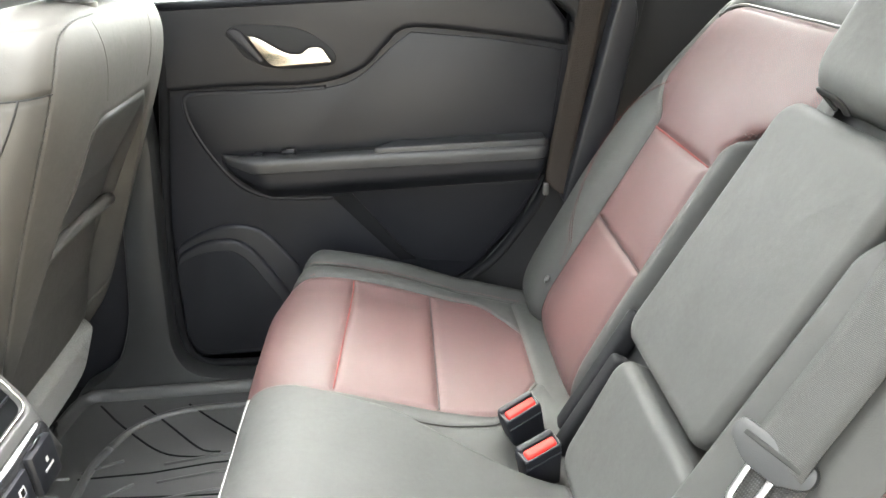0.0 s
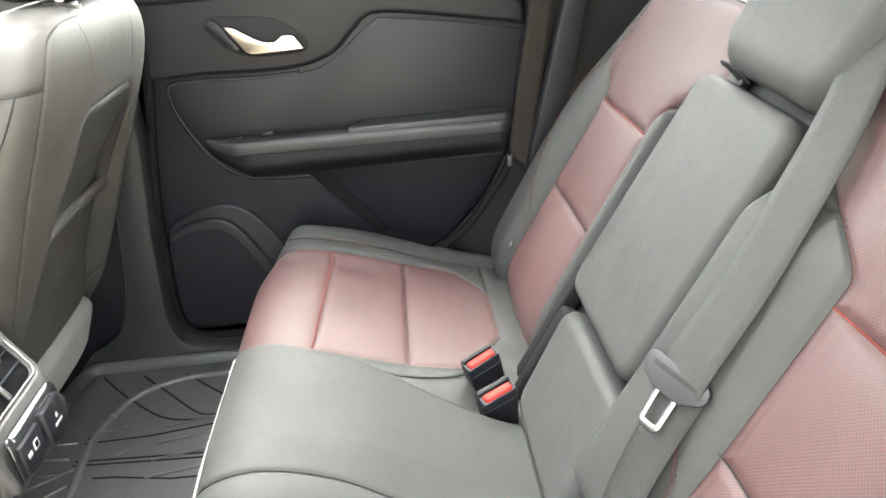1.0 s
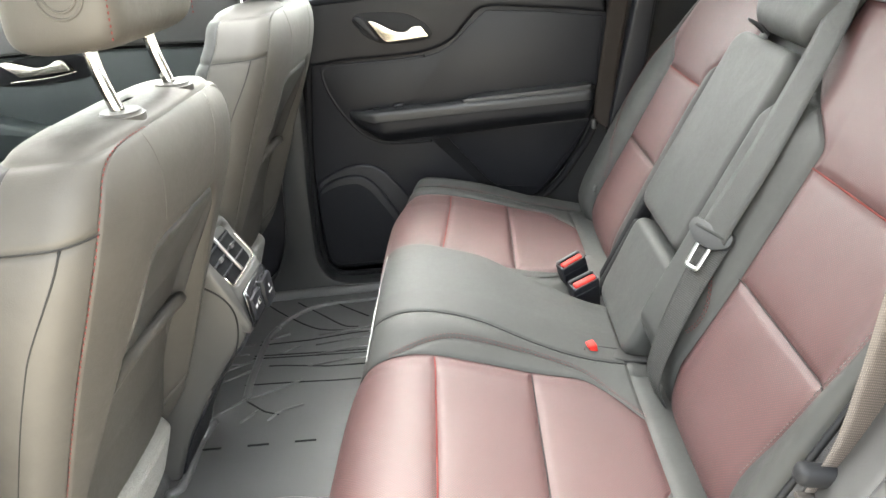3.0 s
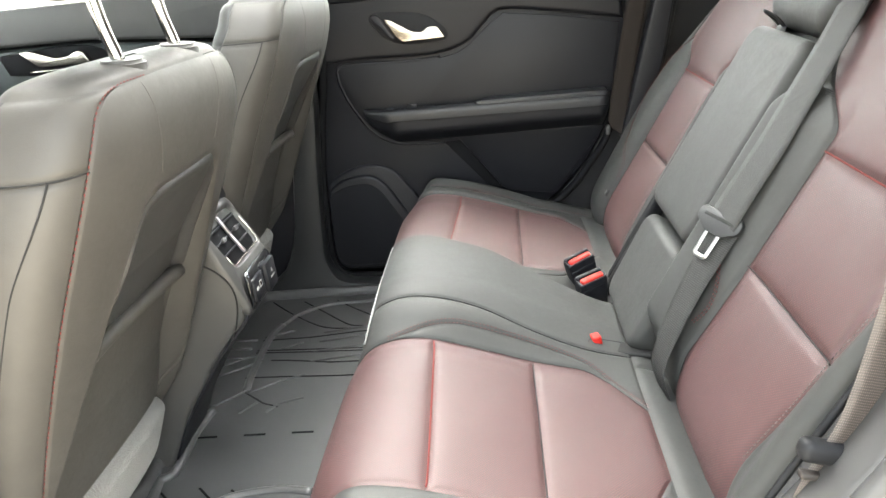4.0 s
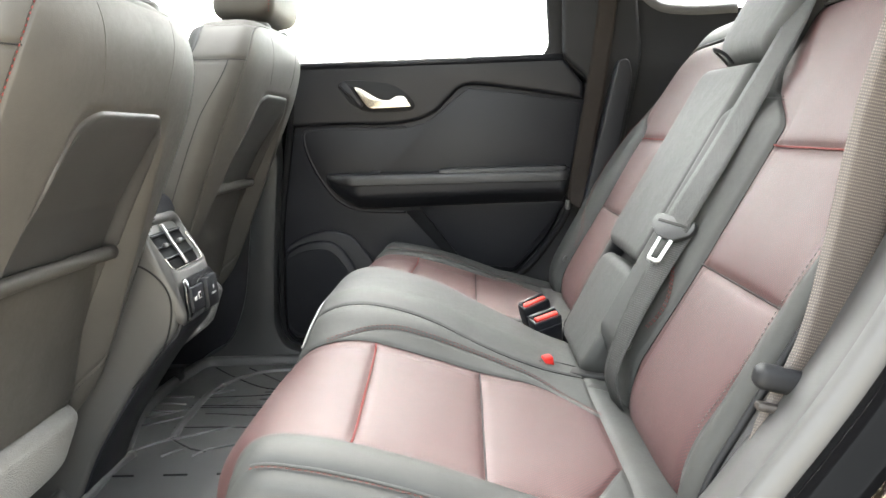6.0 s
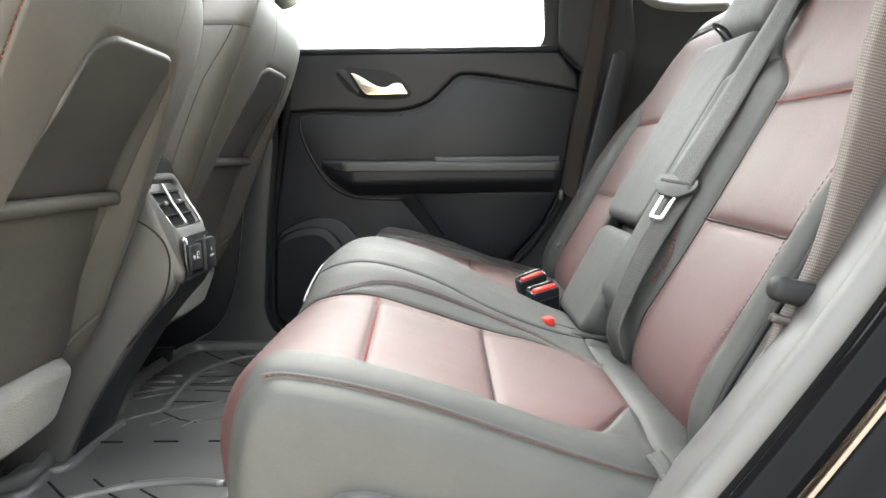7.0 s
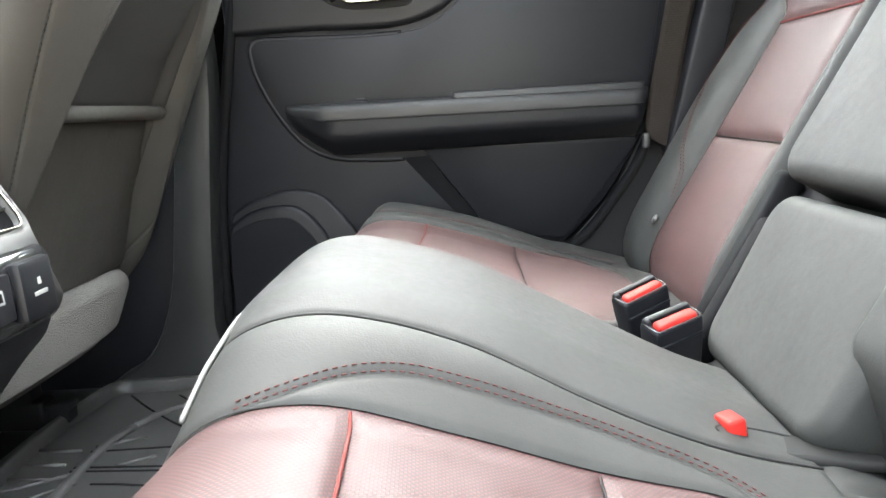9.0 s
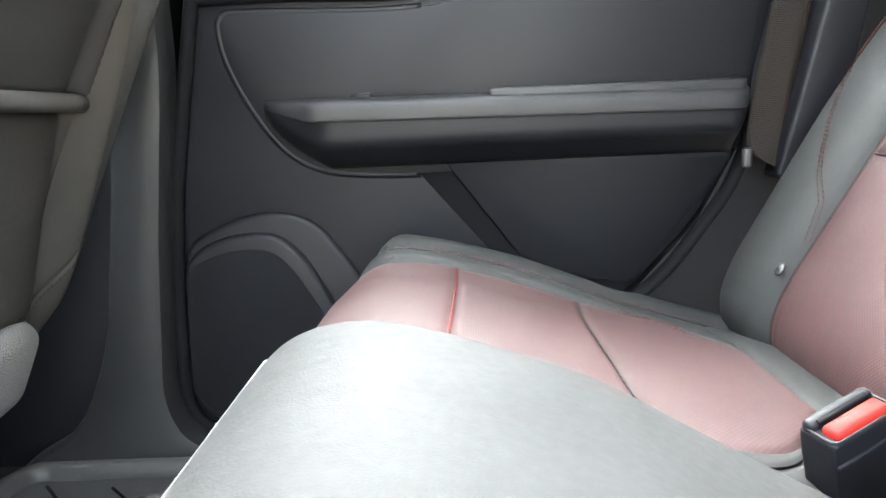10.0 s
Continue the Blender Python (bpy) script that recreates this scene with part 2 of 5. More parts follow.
def tube(points, radius, sides=8, closed=False, flat=1.0):
    """Mesh of a round (or flattened) cord along points."""
    p = np.asarray(points, float)
    n = len(p)
    verts, faces = [], []
    up = None
    for i in range(n):
        if closed:
            d = p[(i + 1) % n] - p[i - 1]
        else:
            d = p[min(i + 1, n - 1)] - p[max(i - 1, 0)]
        d /= np.linalg.norm(d) + 1e-12
        if up is None:
            up = np.array([0, 0, 1.0]) if abs(d[2]) < 0.9 else np.array([1.0, 0, 0])
        up = up - d * (up @ d)
        up /= np.linalg.norm(up) + 1e-12
        side = np.cross(d, up)
        r = radius[i] if hasattr(radius, "__len__") else radius
        for k in range(sides):
            a = 2 * math.pi * k / sides
            verts.append(p[i] + r * (math.cos(a) * side + flat * math.sin(a) * up))
    last = n if closed else n - 1
    for i in range(last):
        for k in range(sides):
            a, b = i * sides, ((i + 1) % n) * sides
            faces.append((a + k, a + (k + 1) % sides, b + (k + 1) % sides, b + k))
    if not closed:
        faces.append(tuple(range(sides))[::-1])
        faces.append(tuple(range((n - 1) * sides, n * sides)))
    return mesh_of("tube", verts, faces)


def stitches(points, length=0.0045, gap=0.003, radius=0.0009, lift=0.0):
    """A row of short thread stitches along a line, as one mesh."""
    p = np.asarray(points, float)
    run = np.r_[0, np.cumsum(np.linalg.norm(np.diff(p, axis=0), axis=1))]
    verts, faces = [], []
    s = 0.0
    while s + length < run[-1]:
        ends = np.stack([np.interp([s, s + length], run, p[:, k]) for k in range(3)], axis=1)
        d = ends[1] - ends[0]
        d /= np.linalg.norm(d) + 1e-12
        up = np.array([0, 0, 1.0]) if abs(d[2]) < 0.9 else np.array([1.0, 0, 0])
        u = np.cross(d, up)
        u /= np.linalg.norm(u)
        w = np.cross(d, u)
        b = len(verts)
        for e, rr in ((ends[0], 0.5), (ends[0] + d * length * 0.25, 1), (ends[1] - d * length * 0.25, 1), (ends[1], 0.5)):
            for k in range(4):
                a = math.pi / 2 * k
                verts.append(e + radius * rr * (math.cos(a) * u + math.sin(a) * w))
        for r in range(3):
            for k in range(4):
                faces.append((b + 4 * r + k, b + 4 * r + (k + 1) % 4, b + 4 * r + 4 + (k + 1) % 4, b + 4 * r + 4 + k))
        faces.append((b + 3, b + 2, b + 1, b))
        faces.append((b + 12, b + 13, b + 14, b + 15))
        s += length + gap
    return mesh_of("stitches", verts, faces)


def box(size, at=(0, 0, 0), bevel=0.004, segments=3, turn=None):
    """A bevelled block as a bmesh. turn: a rotation (degrees xyz)."""
    bm = bmesh.new()
    bmesh.ops.create_cube(bm, size=1)
    bmesh.ops.scale(bm, vec=size, verts=bm.verts)
    if bevel:
        bmesh.ops.bevel(bm, geom=bm.edges[:] + bm.verts[:], offset=min(bevel, min(size) * 0.49), segments=segments, affect="EDGES", profile=0.5)
    m = pose(*at, *(turn or (0, 0, 0)))
    bmesh.ops.transform(bm, matrix=m, verts=bm.verts)
    return bm


def prism(outline, lo, hi, axis="y", bevel=0.004, segments=2):
    """A flat outline of (a, b) pairs made into a solid between lo and hi along an axis: y takes (x, z), z takes (x, y), x takes (y, z)."""
    def place(a, b, h):
        return {"y": (a, h, b), "z": (a, b, h), "x": (h, a, b)}[axis]
    bm = bmesh.new()
    one = [bm.verts.new(place(a, b, lo)) for a, b in outline]
    two = [bm.verts.new(place(a, b, hi)) for a, b in outline]
    bm.faces.new(one)
    bm.faces.new(two[::-1])
    n = len(one)
    for i in range(n):
        bm.faces.new((one[i], two[i], two[(i + 1) % n], one[(i + 1) % n]))
    bmesh.ops.recalc_face_normals(bm, faces=bm.faces)
    if bevel:
        rim = [e for e in bm.edges if (e.verts[0] in set(one)) == (e.verts[1] in set(one))]
        bmesh.ops.bevel(bm, geom=rim, offset=bevel, segments=segments, affect="EDGES", profile=0.5, clamp_overlap=True)
    return bm


def rounded(points, radius, steps=5):
    """An outline with its corners rounded. radius: one number or one for each corner."""
    p = [np.array(q, float) for q in points]
    out = []
    n = len(p)
    for i in range(n):
        a, b, c = p[i - 1], p[i], p[(i + 1) % n]
        r = radius[i] if hasattr(radius, "__len__") else radius
        da, dc = np.linalg.norm(a - b), np.linalg.norm(c - b)
        r = min(r, da * 0.48, dc * 0.48)
        if r <= 1e-6:
            out.append(tuple(b))
            continue
        s, e = b + (a - b) / da * r, b + (c - b) / dc * r
        for k in np.linspace(0, 1, steps):
            out.append(tuple((1 - k) ** 2 * s + 2 * k * (1 - k) * b + k**2 * e))
    return out


def quilt(P, us, vs, nu, nv, puff=0.004, dip=0.003, width=0.006, seam=(1, 1, 1, 1)):
    """One upholstered panel on the base surface P(u, v): us is its (from, to); vs a pair of numbers or of functions of u.
    It bulges by puff and sinks by dip along the sides named in seam (u low, u high, v low, v high)."""
    u = np.linspace(us[0], us[1], nu)
    s = np.linspace(0, 1, nv)
    f0 = vs[0] if callable(vs[0]) else (lambda q, c=vs[0]: np.full_like(q, c))
    f1 = vs[1] if callable(vs[1]) else (lambda q, c=vs[1]: np.full_like(q, c))
    # closer rows beside the seams
    a = np.linspace(0, 1, nu)
    a = a - 0.10 * np.sin(2 * math.pi * a)
    u = us[0] + (us[1] - us[0]) * a
    s = s - 0.10 * np.sin(2 * math.pi * s)
    U, S = np.meshgrid(u, s, indexing="ij")
    V = f0(U) + (f1(U) - f0(U)) * S
    h = 1e-4
    p = P(U, V)
    n = np.cross(P(U + h, V) - p, P(U, V + h) - p)
    n /= np.linalg.norm(n, axis=-1, keepdims=True) + 1e-15
    wide = np.abs(f1(U) - f0(U))
    far = np.full_like(U, 9.0)
    for on, d in zip(seam, (U - us[0], us[1] - U, S * wide, (1 - S) * wide)):
        if on:
            far = np.minimum(far, np.abs(d))
    A = (U - us[0]) / (us[1] - us[0])
    lift = puff * (1 - (2 * A - 1) ** 4) * (1 - (2 * S - 1) ** 4) - dip * np.exp(-((far / width) ** 2))
    p = p + n * lift[..., None]
    idx = np.arange(nu * nv).reshape(nu, nv)
    faces = np.stack([idx[:-1, :-1], idx[1:, :-1], idx[1:, 1:], idx[:-1, 1:]], axis=-1).reshape(-1, 4)
    return mesh_of("panel", p.reshape(-1, 3), faces, uvs=np.stack([U, V], -1).reshape(-1, 2))


def line_on(P, us, vs, samples=60, lift=0.0):
    """Points along a line on a base surface, u and v from one end to the other or v as a function of u."""
    u = us if isinstance(us, np.ndarray) else np.linspace(us[0], us[1], samples)
    v = vs(u) if callable(vs) else np.linspace(vs[0], vs[1], samples)
    h = 1e-4
    p = P(u, v)
    n = np.cross(P(u + h, v) - p, P(u, v + h) - p)
    n /= np.linalg.norm(n, axis=-1, keepdims=True) + 1e-15
    return p + n * lift


def strap(points, sides, width=0.047, thick=0.0016, across=6):
    """A flat webbing strap along points; sides: the direction across it at each point."""
    p, w = np.asarray(points, float), np.asarray(sides, float)
    w = w / np.linalg.norm(w, axis=1, keepdims=True)
    n = len(p)
    t = np.gradient(p, axis=0)
    up = np.cross(t, w)
    up /= np.linalg.norm(up, axis=1, keepdims=True) + 1e-12
    run = np.r_[0, np.cumsum(np.linalg.norm(np.diff(p, axis=0), axis=1))]
    verts, uvs, faces = [], [], []
    ring = [(s, 1) for s in np.linspace(-1, 1, across)] + [(s, -1) for s in np.linspace(1, -1, across)]
    m = len(ring)
    for i in range(n):
        for s, k in ring:
            edge = 1 - 0.6 * (abs(s) > 0.99)
            verts.append(p[i] + w[i] * s * width / 2 + up[i] * k * thick / 2 * edge)
            uvs.append((s * width / 2, run[i]))
    for i in range(n - 1):
        for k in range(m):
            faces.append((i * m + k, i * m + (k + 1) % m, (i + 1) * m + (k + 1) % m, (i + 1) * m + k))
    faces.append(tuple(range(m))[::-1])
    faces.append(tuple(range((n - 1) * m, n * m)))
    return mesh_of("webbing", verts, faces, uvs=uvs)


def loft(rings, cap=True):
    """Skins closed rings of equal count."""
    r = np.asarray(rings, float)
    k, m, _ = r.shape
    faces = []
    for i in range(k - 1):
        for j in range(m):
            faces.append((i * m + j, i * m + (j + 1) % m, (i + 1) * m + (j + 1) % m, (i + 1) * m + j))
    if cap:
        faces.append(tuple(range(m))[::-1])
        faces.append(tuple(range((k - 1) * m, k * m)))
    return mesh_of("loft", r.reshape(-1, 3), faces)


# ---- the car's shell ----
def slab(name, outline, lo, hi, axis, material, label="", bevel=0.004, kind="structure", category=""):
    ob = part(name, prism(outline, lo, hi, axis, bevel), material)
    return tagged(ob, label, category, kind=kind)


# assumed ground, unseen, kept pale and warm to bounce light into the doorway
ground = part("ground", mesh_of("ground", [(-400, -400, -0.42), (400, -400, -0.42), (400, 400, -0.42), (-400, 400, -0.42)], [(0, 1, 2, 3)]), BOUNCE_GROUND)
tagged(ground, "assumed pale ground, unseen, bounces light into the car", "ground", kind="structure")
slab("floor", [(-2.1, -0.72), (0.62, -0.72), (0.62, 0.80), (-2.1, 0.80)], -0.10, 0.05, "z", DARK_TRIM, "dark carpeted car floor under the mats")
# headliner; its roof opening is assumed, unseen, and sized for overhead light
def roof_z(x):
    return float(np.interp(x, [-1.35, -0.9, -0.2, 0.6, 1.5, 1.75], [1.16, 1.30, 1.36, 1.33, 1.24, 1.15]))


def roof_strip(x0, x1, y0, y1):
    xs = np.linspace(x0, x1, 12)
    return prism([(x, roof_z(x)) for x in xs] + [(x, roof_z(x) + 0.05) for x in xs[::-1]], y0, y1, "y", 0)


roof = bmesh.new()
for strip in ((-1.35, -0.65, -0.66, 0.66), (0.20, 1.75, -0.66, 0.66), (-0.65, 0.20, -0.66, -0.38), (-0.65, 0.20, 0.36, 0.66)):
    bit = roof_strip(*strip)
    me = bpy.data.meshes.new("strip")
    bit.to_mesh(me)
    bit.free()
    roof.from_mesh(me)
    bpy.data.meshes.remove(me)
ceiling = part("ceiling", roof, HEADLINER)
tagged(ceiling, "grey cloth headliner with an assumed, unseen opening for overhead light", "ceiling", kind="structure")
for side in (-1, 1):
    y0, y1 = sorted((side * 0.66, side * 0.78))
    slab("roof_rail", [(-1.5, 1.10), (-0.9, 1.24), (-0.2, 1.30), (0.6, 1.27), (1.6, 1.16), (1.75, 1.20), (0.6, 1.39), (-0.2, 1.42), (-0.9, 1.36), (-1.5, 1.2)], y0, y1, "y", HEADLINER, "light grey roof rail trim above the doors", 0.01)
# far-side pillars and the panels that close the cabin
pillar_low = [(-0.358, 0.86), (-0.352, 0.62), (-0.378, 0.38), (-0.392, 0.17), (-0.368, 0.112), (-0.30, 0.094), (0.06, 0.088), (0.06, 0.0), (-0.64, 0.0), (-0.62, 0.075), (-0.52, 0.125), (-0.470, 0.24), (-0.435, 0.50), (-0.43, 0.86)]
# black trim in a lightened grey that stands for light on pillar and sill
slab("wall_pillar_far", rounded(pillar_low, [0.0, 0.05, 0.05, 0.04, 0.04, 0.03, 0.0, 0.0, 0.0, 0.04, 0.06, 0.06, 0.05, 0.0]), 0.700, 0.772, "y", PILLAR_GREY, "black plastic pillar and sill trim beside the front seat", 0.014)
slab("pillar_upper_far", [(-0.43, 0.861), (-0.358, 0.861), (-0.30, 1.30), (-0.38, 1.30)], 0.715, 0.77, "y", DARK_TRIM, "dark upper pillar trim", 0.012)
slab("wall_quarter_far", [(1.80, 0.03), (1.80, 0.95), (0.80, 0.97), (0.66, 0.975), (0.60, 1.03), (0.585, 1.30), (0.38, 1.30), (0.385, 0.86), (0.46, 0.80), (0.415, 0.5), (0.355, 0.385), (0.27, 0.292), (0.11, 0.20), (0.03, 0.11), (0.03, 0.03), (0.5, 0.03)], 0.775, 0.83, "y", DARK_TRIM, "dark trim of the rear pillar and load space", 0.006)
slab("wall_quarter_near", [(0.56, -0.2), (1.80, -0.2), (1.80, 0.95), (0.95, 0.99), (0.76, 0.95), (0.72, 1.30), (0.52, 1.30), (0.54, 0.9), (0.58, 0.70)], -0.83, -0.775, "y", DARK_TRIM, "dark trim of the rear pillar beside the open doorway", 0.006)
slab("wall_pillar_near", [(-0.55, 0.05), (-0.43, 0.05), (-0.39, 0.86), (-0.33, 1.30), (-0.45, 1.30), (-0.50, 0.86)], -0.78, -0.70, "y", PLASTIC, "black plastic pillar trim by the open doorway", 0.02)
slab("wall_tailgate", [(-0.80, 0.0), (0.80, 0.0), (0.80, 0.92), (-0.80, 0.92)], 1.75, 1.82, "x", DARK_TRIM, "dark lower trim of the tailgate", 0.01)
slab("wall_front", [(-0.80, -0.1), (0.80, -0.1), (0.80, 0.75), (-0.80, 0.75)], -2.15, -2.05, "x", DARK_TRIM, "dark front bulkhead under the dashboard", 0.01)
slab("wall_sill_near", [(-1.5, -0.15), (0.16, -0.15), (0.16, 0.085), (-1.5, 0.085)], -0.80, -0.70, "y", PLASTIC, "black plastic door sill trim", 0.012)

slab("wall_outer_far", [(-1.6, -0.05), (1.8, -0.05), (1.8, 0.855), (-1.6, 0.84)], 0.835, 0.865, "y", PAINT, "black body side outside the far doors", 0)

# ---- front of the cabin ----
fdoor = thing("front_door", "dark trimmed front passenger door with armrest and window", "car door")
FY = 0.775
part("door_card", prism(rounded([(-0.40, 0.862), (-1.45, 0.845), (-1.50, 0.03), (-0.42, 0.03), (-0.40, 0.45)], 0.03), FY, FY + 0.05, "y", 0.006), PLASTIC, fdoor)
part("upper_trim", prism(rounded([(-0.47, 0.905), (-0.80, 0.920), (-1.45, 0.915), (-1.45, 0.822), (-0.95, 0.822), (-0.48, 0.788)], 0.012), FY - 0.034, FY + 0.01, "y", 0.012, 3), GREY_PLASTIC, fdoor, "grey soft upper trim")
# black strip drawn for the shadow under the upper trim
part("trim_shade", prism([(-0.47, 0.79), (-0.95, 0.823), (-1.45, 0.823), (-1.45, 0.815), (-0.95, 0.812), (-0.47, 0.775)], FY - 0.004, FY + 0.01, "y", 0), VOID, fdoor, "dark strip for the shade between trim panels")
part("door_insert", prism(rounded([(-0.47, 0.776), (-0.95, 0.812), (-1.40, 0.814), (-1.35, 0.64), (-1.10, 0.60), (-0.50, 0.61)], 0.03), FY - 0.018, FY + 0.01, "y", 0.010, 3), TEAL_TRIM, fdoor, "dark teal door insert")
bez = [tuple(p) for p in curve([(-1.20, 0.80), (-1.05, 0.810), (-0.95, 0.808), (-0.89, 0.785), (-0.88, 0.757), (-0.92, 0.742), (-1.05, 0.738), (-1.18, 0.748)], 30)]
part("handle_bezel", prism(bez, FY - 0.026, FY, "y", 0.003), VOID, fdoor, "dark handle hollow")
part("bezel_edge", tube(curve([(-1.12, FY - 0.026, 0.752), (-1.0, FY - 0.026, 0.754), (-0.935, FY - 0.026, 0.762)], 12), 0.003, 8), CHROME, fdoor, "bright edge")
blade = rounded([(-1.13, 0.806), (-1.10, 0.808), (-1.03, 0.784), (-0.995, 0.786), (-0.972, 0.798), (-0.955, 0.796), (-0.938, 0.766), (-1.08, 0.764)], 0.008, 4)
part("door_handle", prism(blade, FY - 0.046, FY - 0.020, "y", 0.006, 3), CHROME, fdoor, "satin chrome door handle")
part("door_armrest", prism(rounded([(-0.52, 0.60), (-1.00, 0.61), (-1.22, 0.68), (-1.30, 0.66), (-1.20, 0.56), (-1.10, 0.50), (-0.52, 0.49)], 0.03), FY - 0.085, FY + 0.01, "y", 0.015, 3), TEAL_TRIM, fdoor, "padded dark armrest")
switch2 = part("switch_plate", box((0.26, 0.045, 0.010), (-0.90, FY - 0.048, 0.610), 0.003), GLOSS_BLACK, fdoor)
for x in (-0.98, -0.94, -0.86):
    part("window_switch", box((0.024, 0.018, 0.010), (x, FY - 0.048, 0.617), 0.003), PLASTIC, switch2)
fp = part("window_pane", prism([(-0.46, 0.90), (-1.40, 0.90), (-0.95, 1.24), (-0.42, 1.29)], FY + 0.022, FY + 0.026, "y", 0), GLASS, fdoor, "clear side window")
fp.visible_shadow = False
part("window_frame", tube([(-0.455, FY + 0.01, 0.86), (-0.415, FY + 0.01, 1.28)], 0.018, 8), DARK_TRIM, fdoor)
dash = thing("dashboard", "dark dashboard across the front of the cabin", "dashboard")
part("dash_body", prism(rounded([(-1.30, 0.30), (-1.25, 0.55), (-1.22, 0.72), (-1.32, 0.80), (-1.55, 0.83), (-2.0, 0.80), (-2.0, 0.30)], 0.05), -0.74, 0.74, "y", 0.01), PLASTIC, dash)
part("dash_trim", prism(rounded([(-1.24, 0.60), (-1.215, 0.63), (-1.215, 0.67), (-1.24, 0.70)], 0.005), -0.72, 0.72, "y", 0.004), SATIN, dash, "grey dash trim")
part("screen", box((0.02, 0.24, 0.14), (-1.22, 0.0, 0.79), 0.006, 2, (0, -12, 0)), GLOSS_BLACK, dash, "dark display")
slab("wall_door_near", [(-1.50, 0.05), (-0.55, 0.05), (-0.50, 0.86), (-1.45, 0.845)], -0.82, -0.775, "y", PLASTIC, "dark trim of the driver's door", 0.01)
bm = prism([(-1.48, 0.85), (-0.96, 1.295), (-0.955, 1.29), (-1.475, 0.845)], -0.72, 0.72, "y", 0)
screen = tagged(part("windscreen", bm, GLASS), "sloping tinted windscreen", "windscreen", kind="structure")
screen.visible_shadow = False
pane_near = tagged(part("window_front_near", prism([(-0.52, 0.85), (-1.42, 0.84), (-0.95, 1.28), (-0.42, 1.30)], -0.80, -0.796, "y", 0), GLASS), "tinted front side window", "window", kind="structure")
pane_near.visible_shadow = False
slab("pillar_front_far", [(-1.50, 0.84), (-1.42, 0.84), (-0.90, 1.28), (-0.98, 1.32)], 0.72, 0.79, "y", HEADLINER, "grey windscreen pillar", 0.01)
slab("pillar_front_near", [(-1.50, 0.84), (-1.42, 0.84), (-0.90, 1.28), (-0.98, 1.32)], -0.79, -0.72, "y", HEADLINER, "grey windscreen pillar", 0.01)


# ---- rear bench: cushions ----
def keyed(points, per=40):
    """A smooth line through points with the same number of steps from each to the next."""
    p = np.array(points, float)
    p = np.vstack([2 * p[0] - p[1], p, 2 * p[-1] - p[-2]])
    out = []
    for i in range(1, len(p) - 2):
        for s in np.linspace(0, 1, per, endpoint=False):
            a, b, c, d = p[i - 1], p[i], p[i + 1], p[i + 2]
            out.append(0.5 * (2 * b + (c - a) * s + (2 * a - 5 * b + 4 * c - d) * s**2 + (3 * b - a - 3 * c + d) * s**3))
    out.append(p[-2])
    return np.array(out)


# profiles (x, z) of the inserts, of the outer bolsters and of the raised middle
CUSH = keyed([(-0.05, 0.085), (-0.118, 0.16), (-0.145, 0.25), (-0.134, 0.320), (-0.092, 0.362), (-0.02, 0.371), (0.07, 0.345), (0.16, 0.317), (0.26, 0.297), (0.345, 0.284), (0.44, 0.235)])
OUTER = keyed([(-0.045, 0.085), (-0.086, 0.15), (-0.106, 0.245), (-0.099, 0.328), (-0.073, 0.372), (-0.020, 0.372), (0.07, 0.350), (0.16, 0.319), (0.26, 0.284), (0.345, 0.258), (0.44, 0.225)])
MIDDLE = keyed([(-0.05, 0.085), (-0.090, 0.17), (-0.105, 0.29), (-0.106, 0.378), (-0.089, 0.413), (-0.027, 0.426), (0.07, 0.402), (0.16, 0.360), (0.26, 0.318), (0.345, 0.288), (0.44, 0.240)])
_run = np.r_[0, np.cumsum(np.linalg.norm(np.diff(CUSH, axis=0), axis=1))]


def u_at(x):
    """Length along the cushion's profile at x on its upper side."""
    top = np.argmin(CUSH[:, 0])
    return np.interp(x, CUSH[top:, 0], _run[top:])


U_SEAM = float(u_at(0.0))


def rim(x):
    """The gap between the middle place and the far cushion."""
    return 0.172 - 0.032 * smoothstep(-0.09, 0.06, x) - 0.055 * smoothstep(0.05, 0.26, x)


def bench(u, y):
    """The seating surface: its profile swept across the car, the middle raised, the outer edges squarer."""
    get = lambda c, k: np.interp(u, _run, c[:, k])
    a = np.abs(y)
    u = u + 0.016 * np.clip((a - 0.207) / 0.36, 0, 1) * np.exp(-(((u - U_SEAM) / 0.10) ** 2))
    x, z = get(CUSH, 0), get(CUSH, 1)
    out = smoothstep(0.50, 0.61, a)
    x, z = x + out * (get(OUTER, 0) - x), z + out * (get(OUTER, 1) - z)
    near = 1 - 0.40 * smoothstep(0.07, 0.19, -y) - 0.60 * smoothstep(0.145, 0.235, -y)
    far = 1 - smoothstep(rim(x) - 0.03, rim(x) + 0.004, y)
    mid = near * far
    x, z = x + mid * (get(MIDDLE, 0) - x), z + mid * (get(MIDDLE, 1) - z)
    top = smoothstep(0.24, 0.34, z + 0.1 * smoothstep(0.2, 0.3, x))
    side = np.where(y > 0, smoothstep(0.51, 0.605, a), smoothstep(0.545, 0.59, a)) * np.where(y > 0, 1.0, 1 - smoothstep(0.60, 0.64, a))
    z = z + top * np.where(y > 0, 0.014, 0.010) * side
    # hollow for the two buckles
    z = z - 0.045 * np.exp(-(((x - 0.300) / 0.060) ** 2) - (((y - 0.125) / 0.055) ** 2))
    return np.stack(np.broadcast_arrays(x, y, z), axis=-1).astype(float)


U0, U1, U2, U3, U4 = 0.0, U_SEAM, float(u_at(0.152)), float(u_at(0.312)), float(_run[-1])
XU = lambda u: np.interp(u, _run, CUSH[:, 0])


def outer_edge(u):
    return 0.567 - 0.115 * smoothstep(0.200, 0.330, XU(u)) ** 2.4


def inner_edge(u):
    return 0.207 + 0.115 * smoothstep(0.19, 0.330, XU(u)) ** 2.4


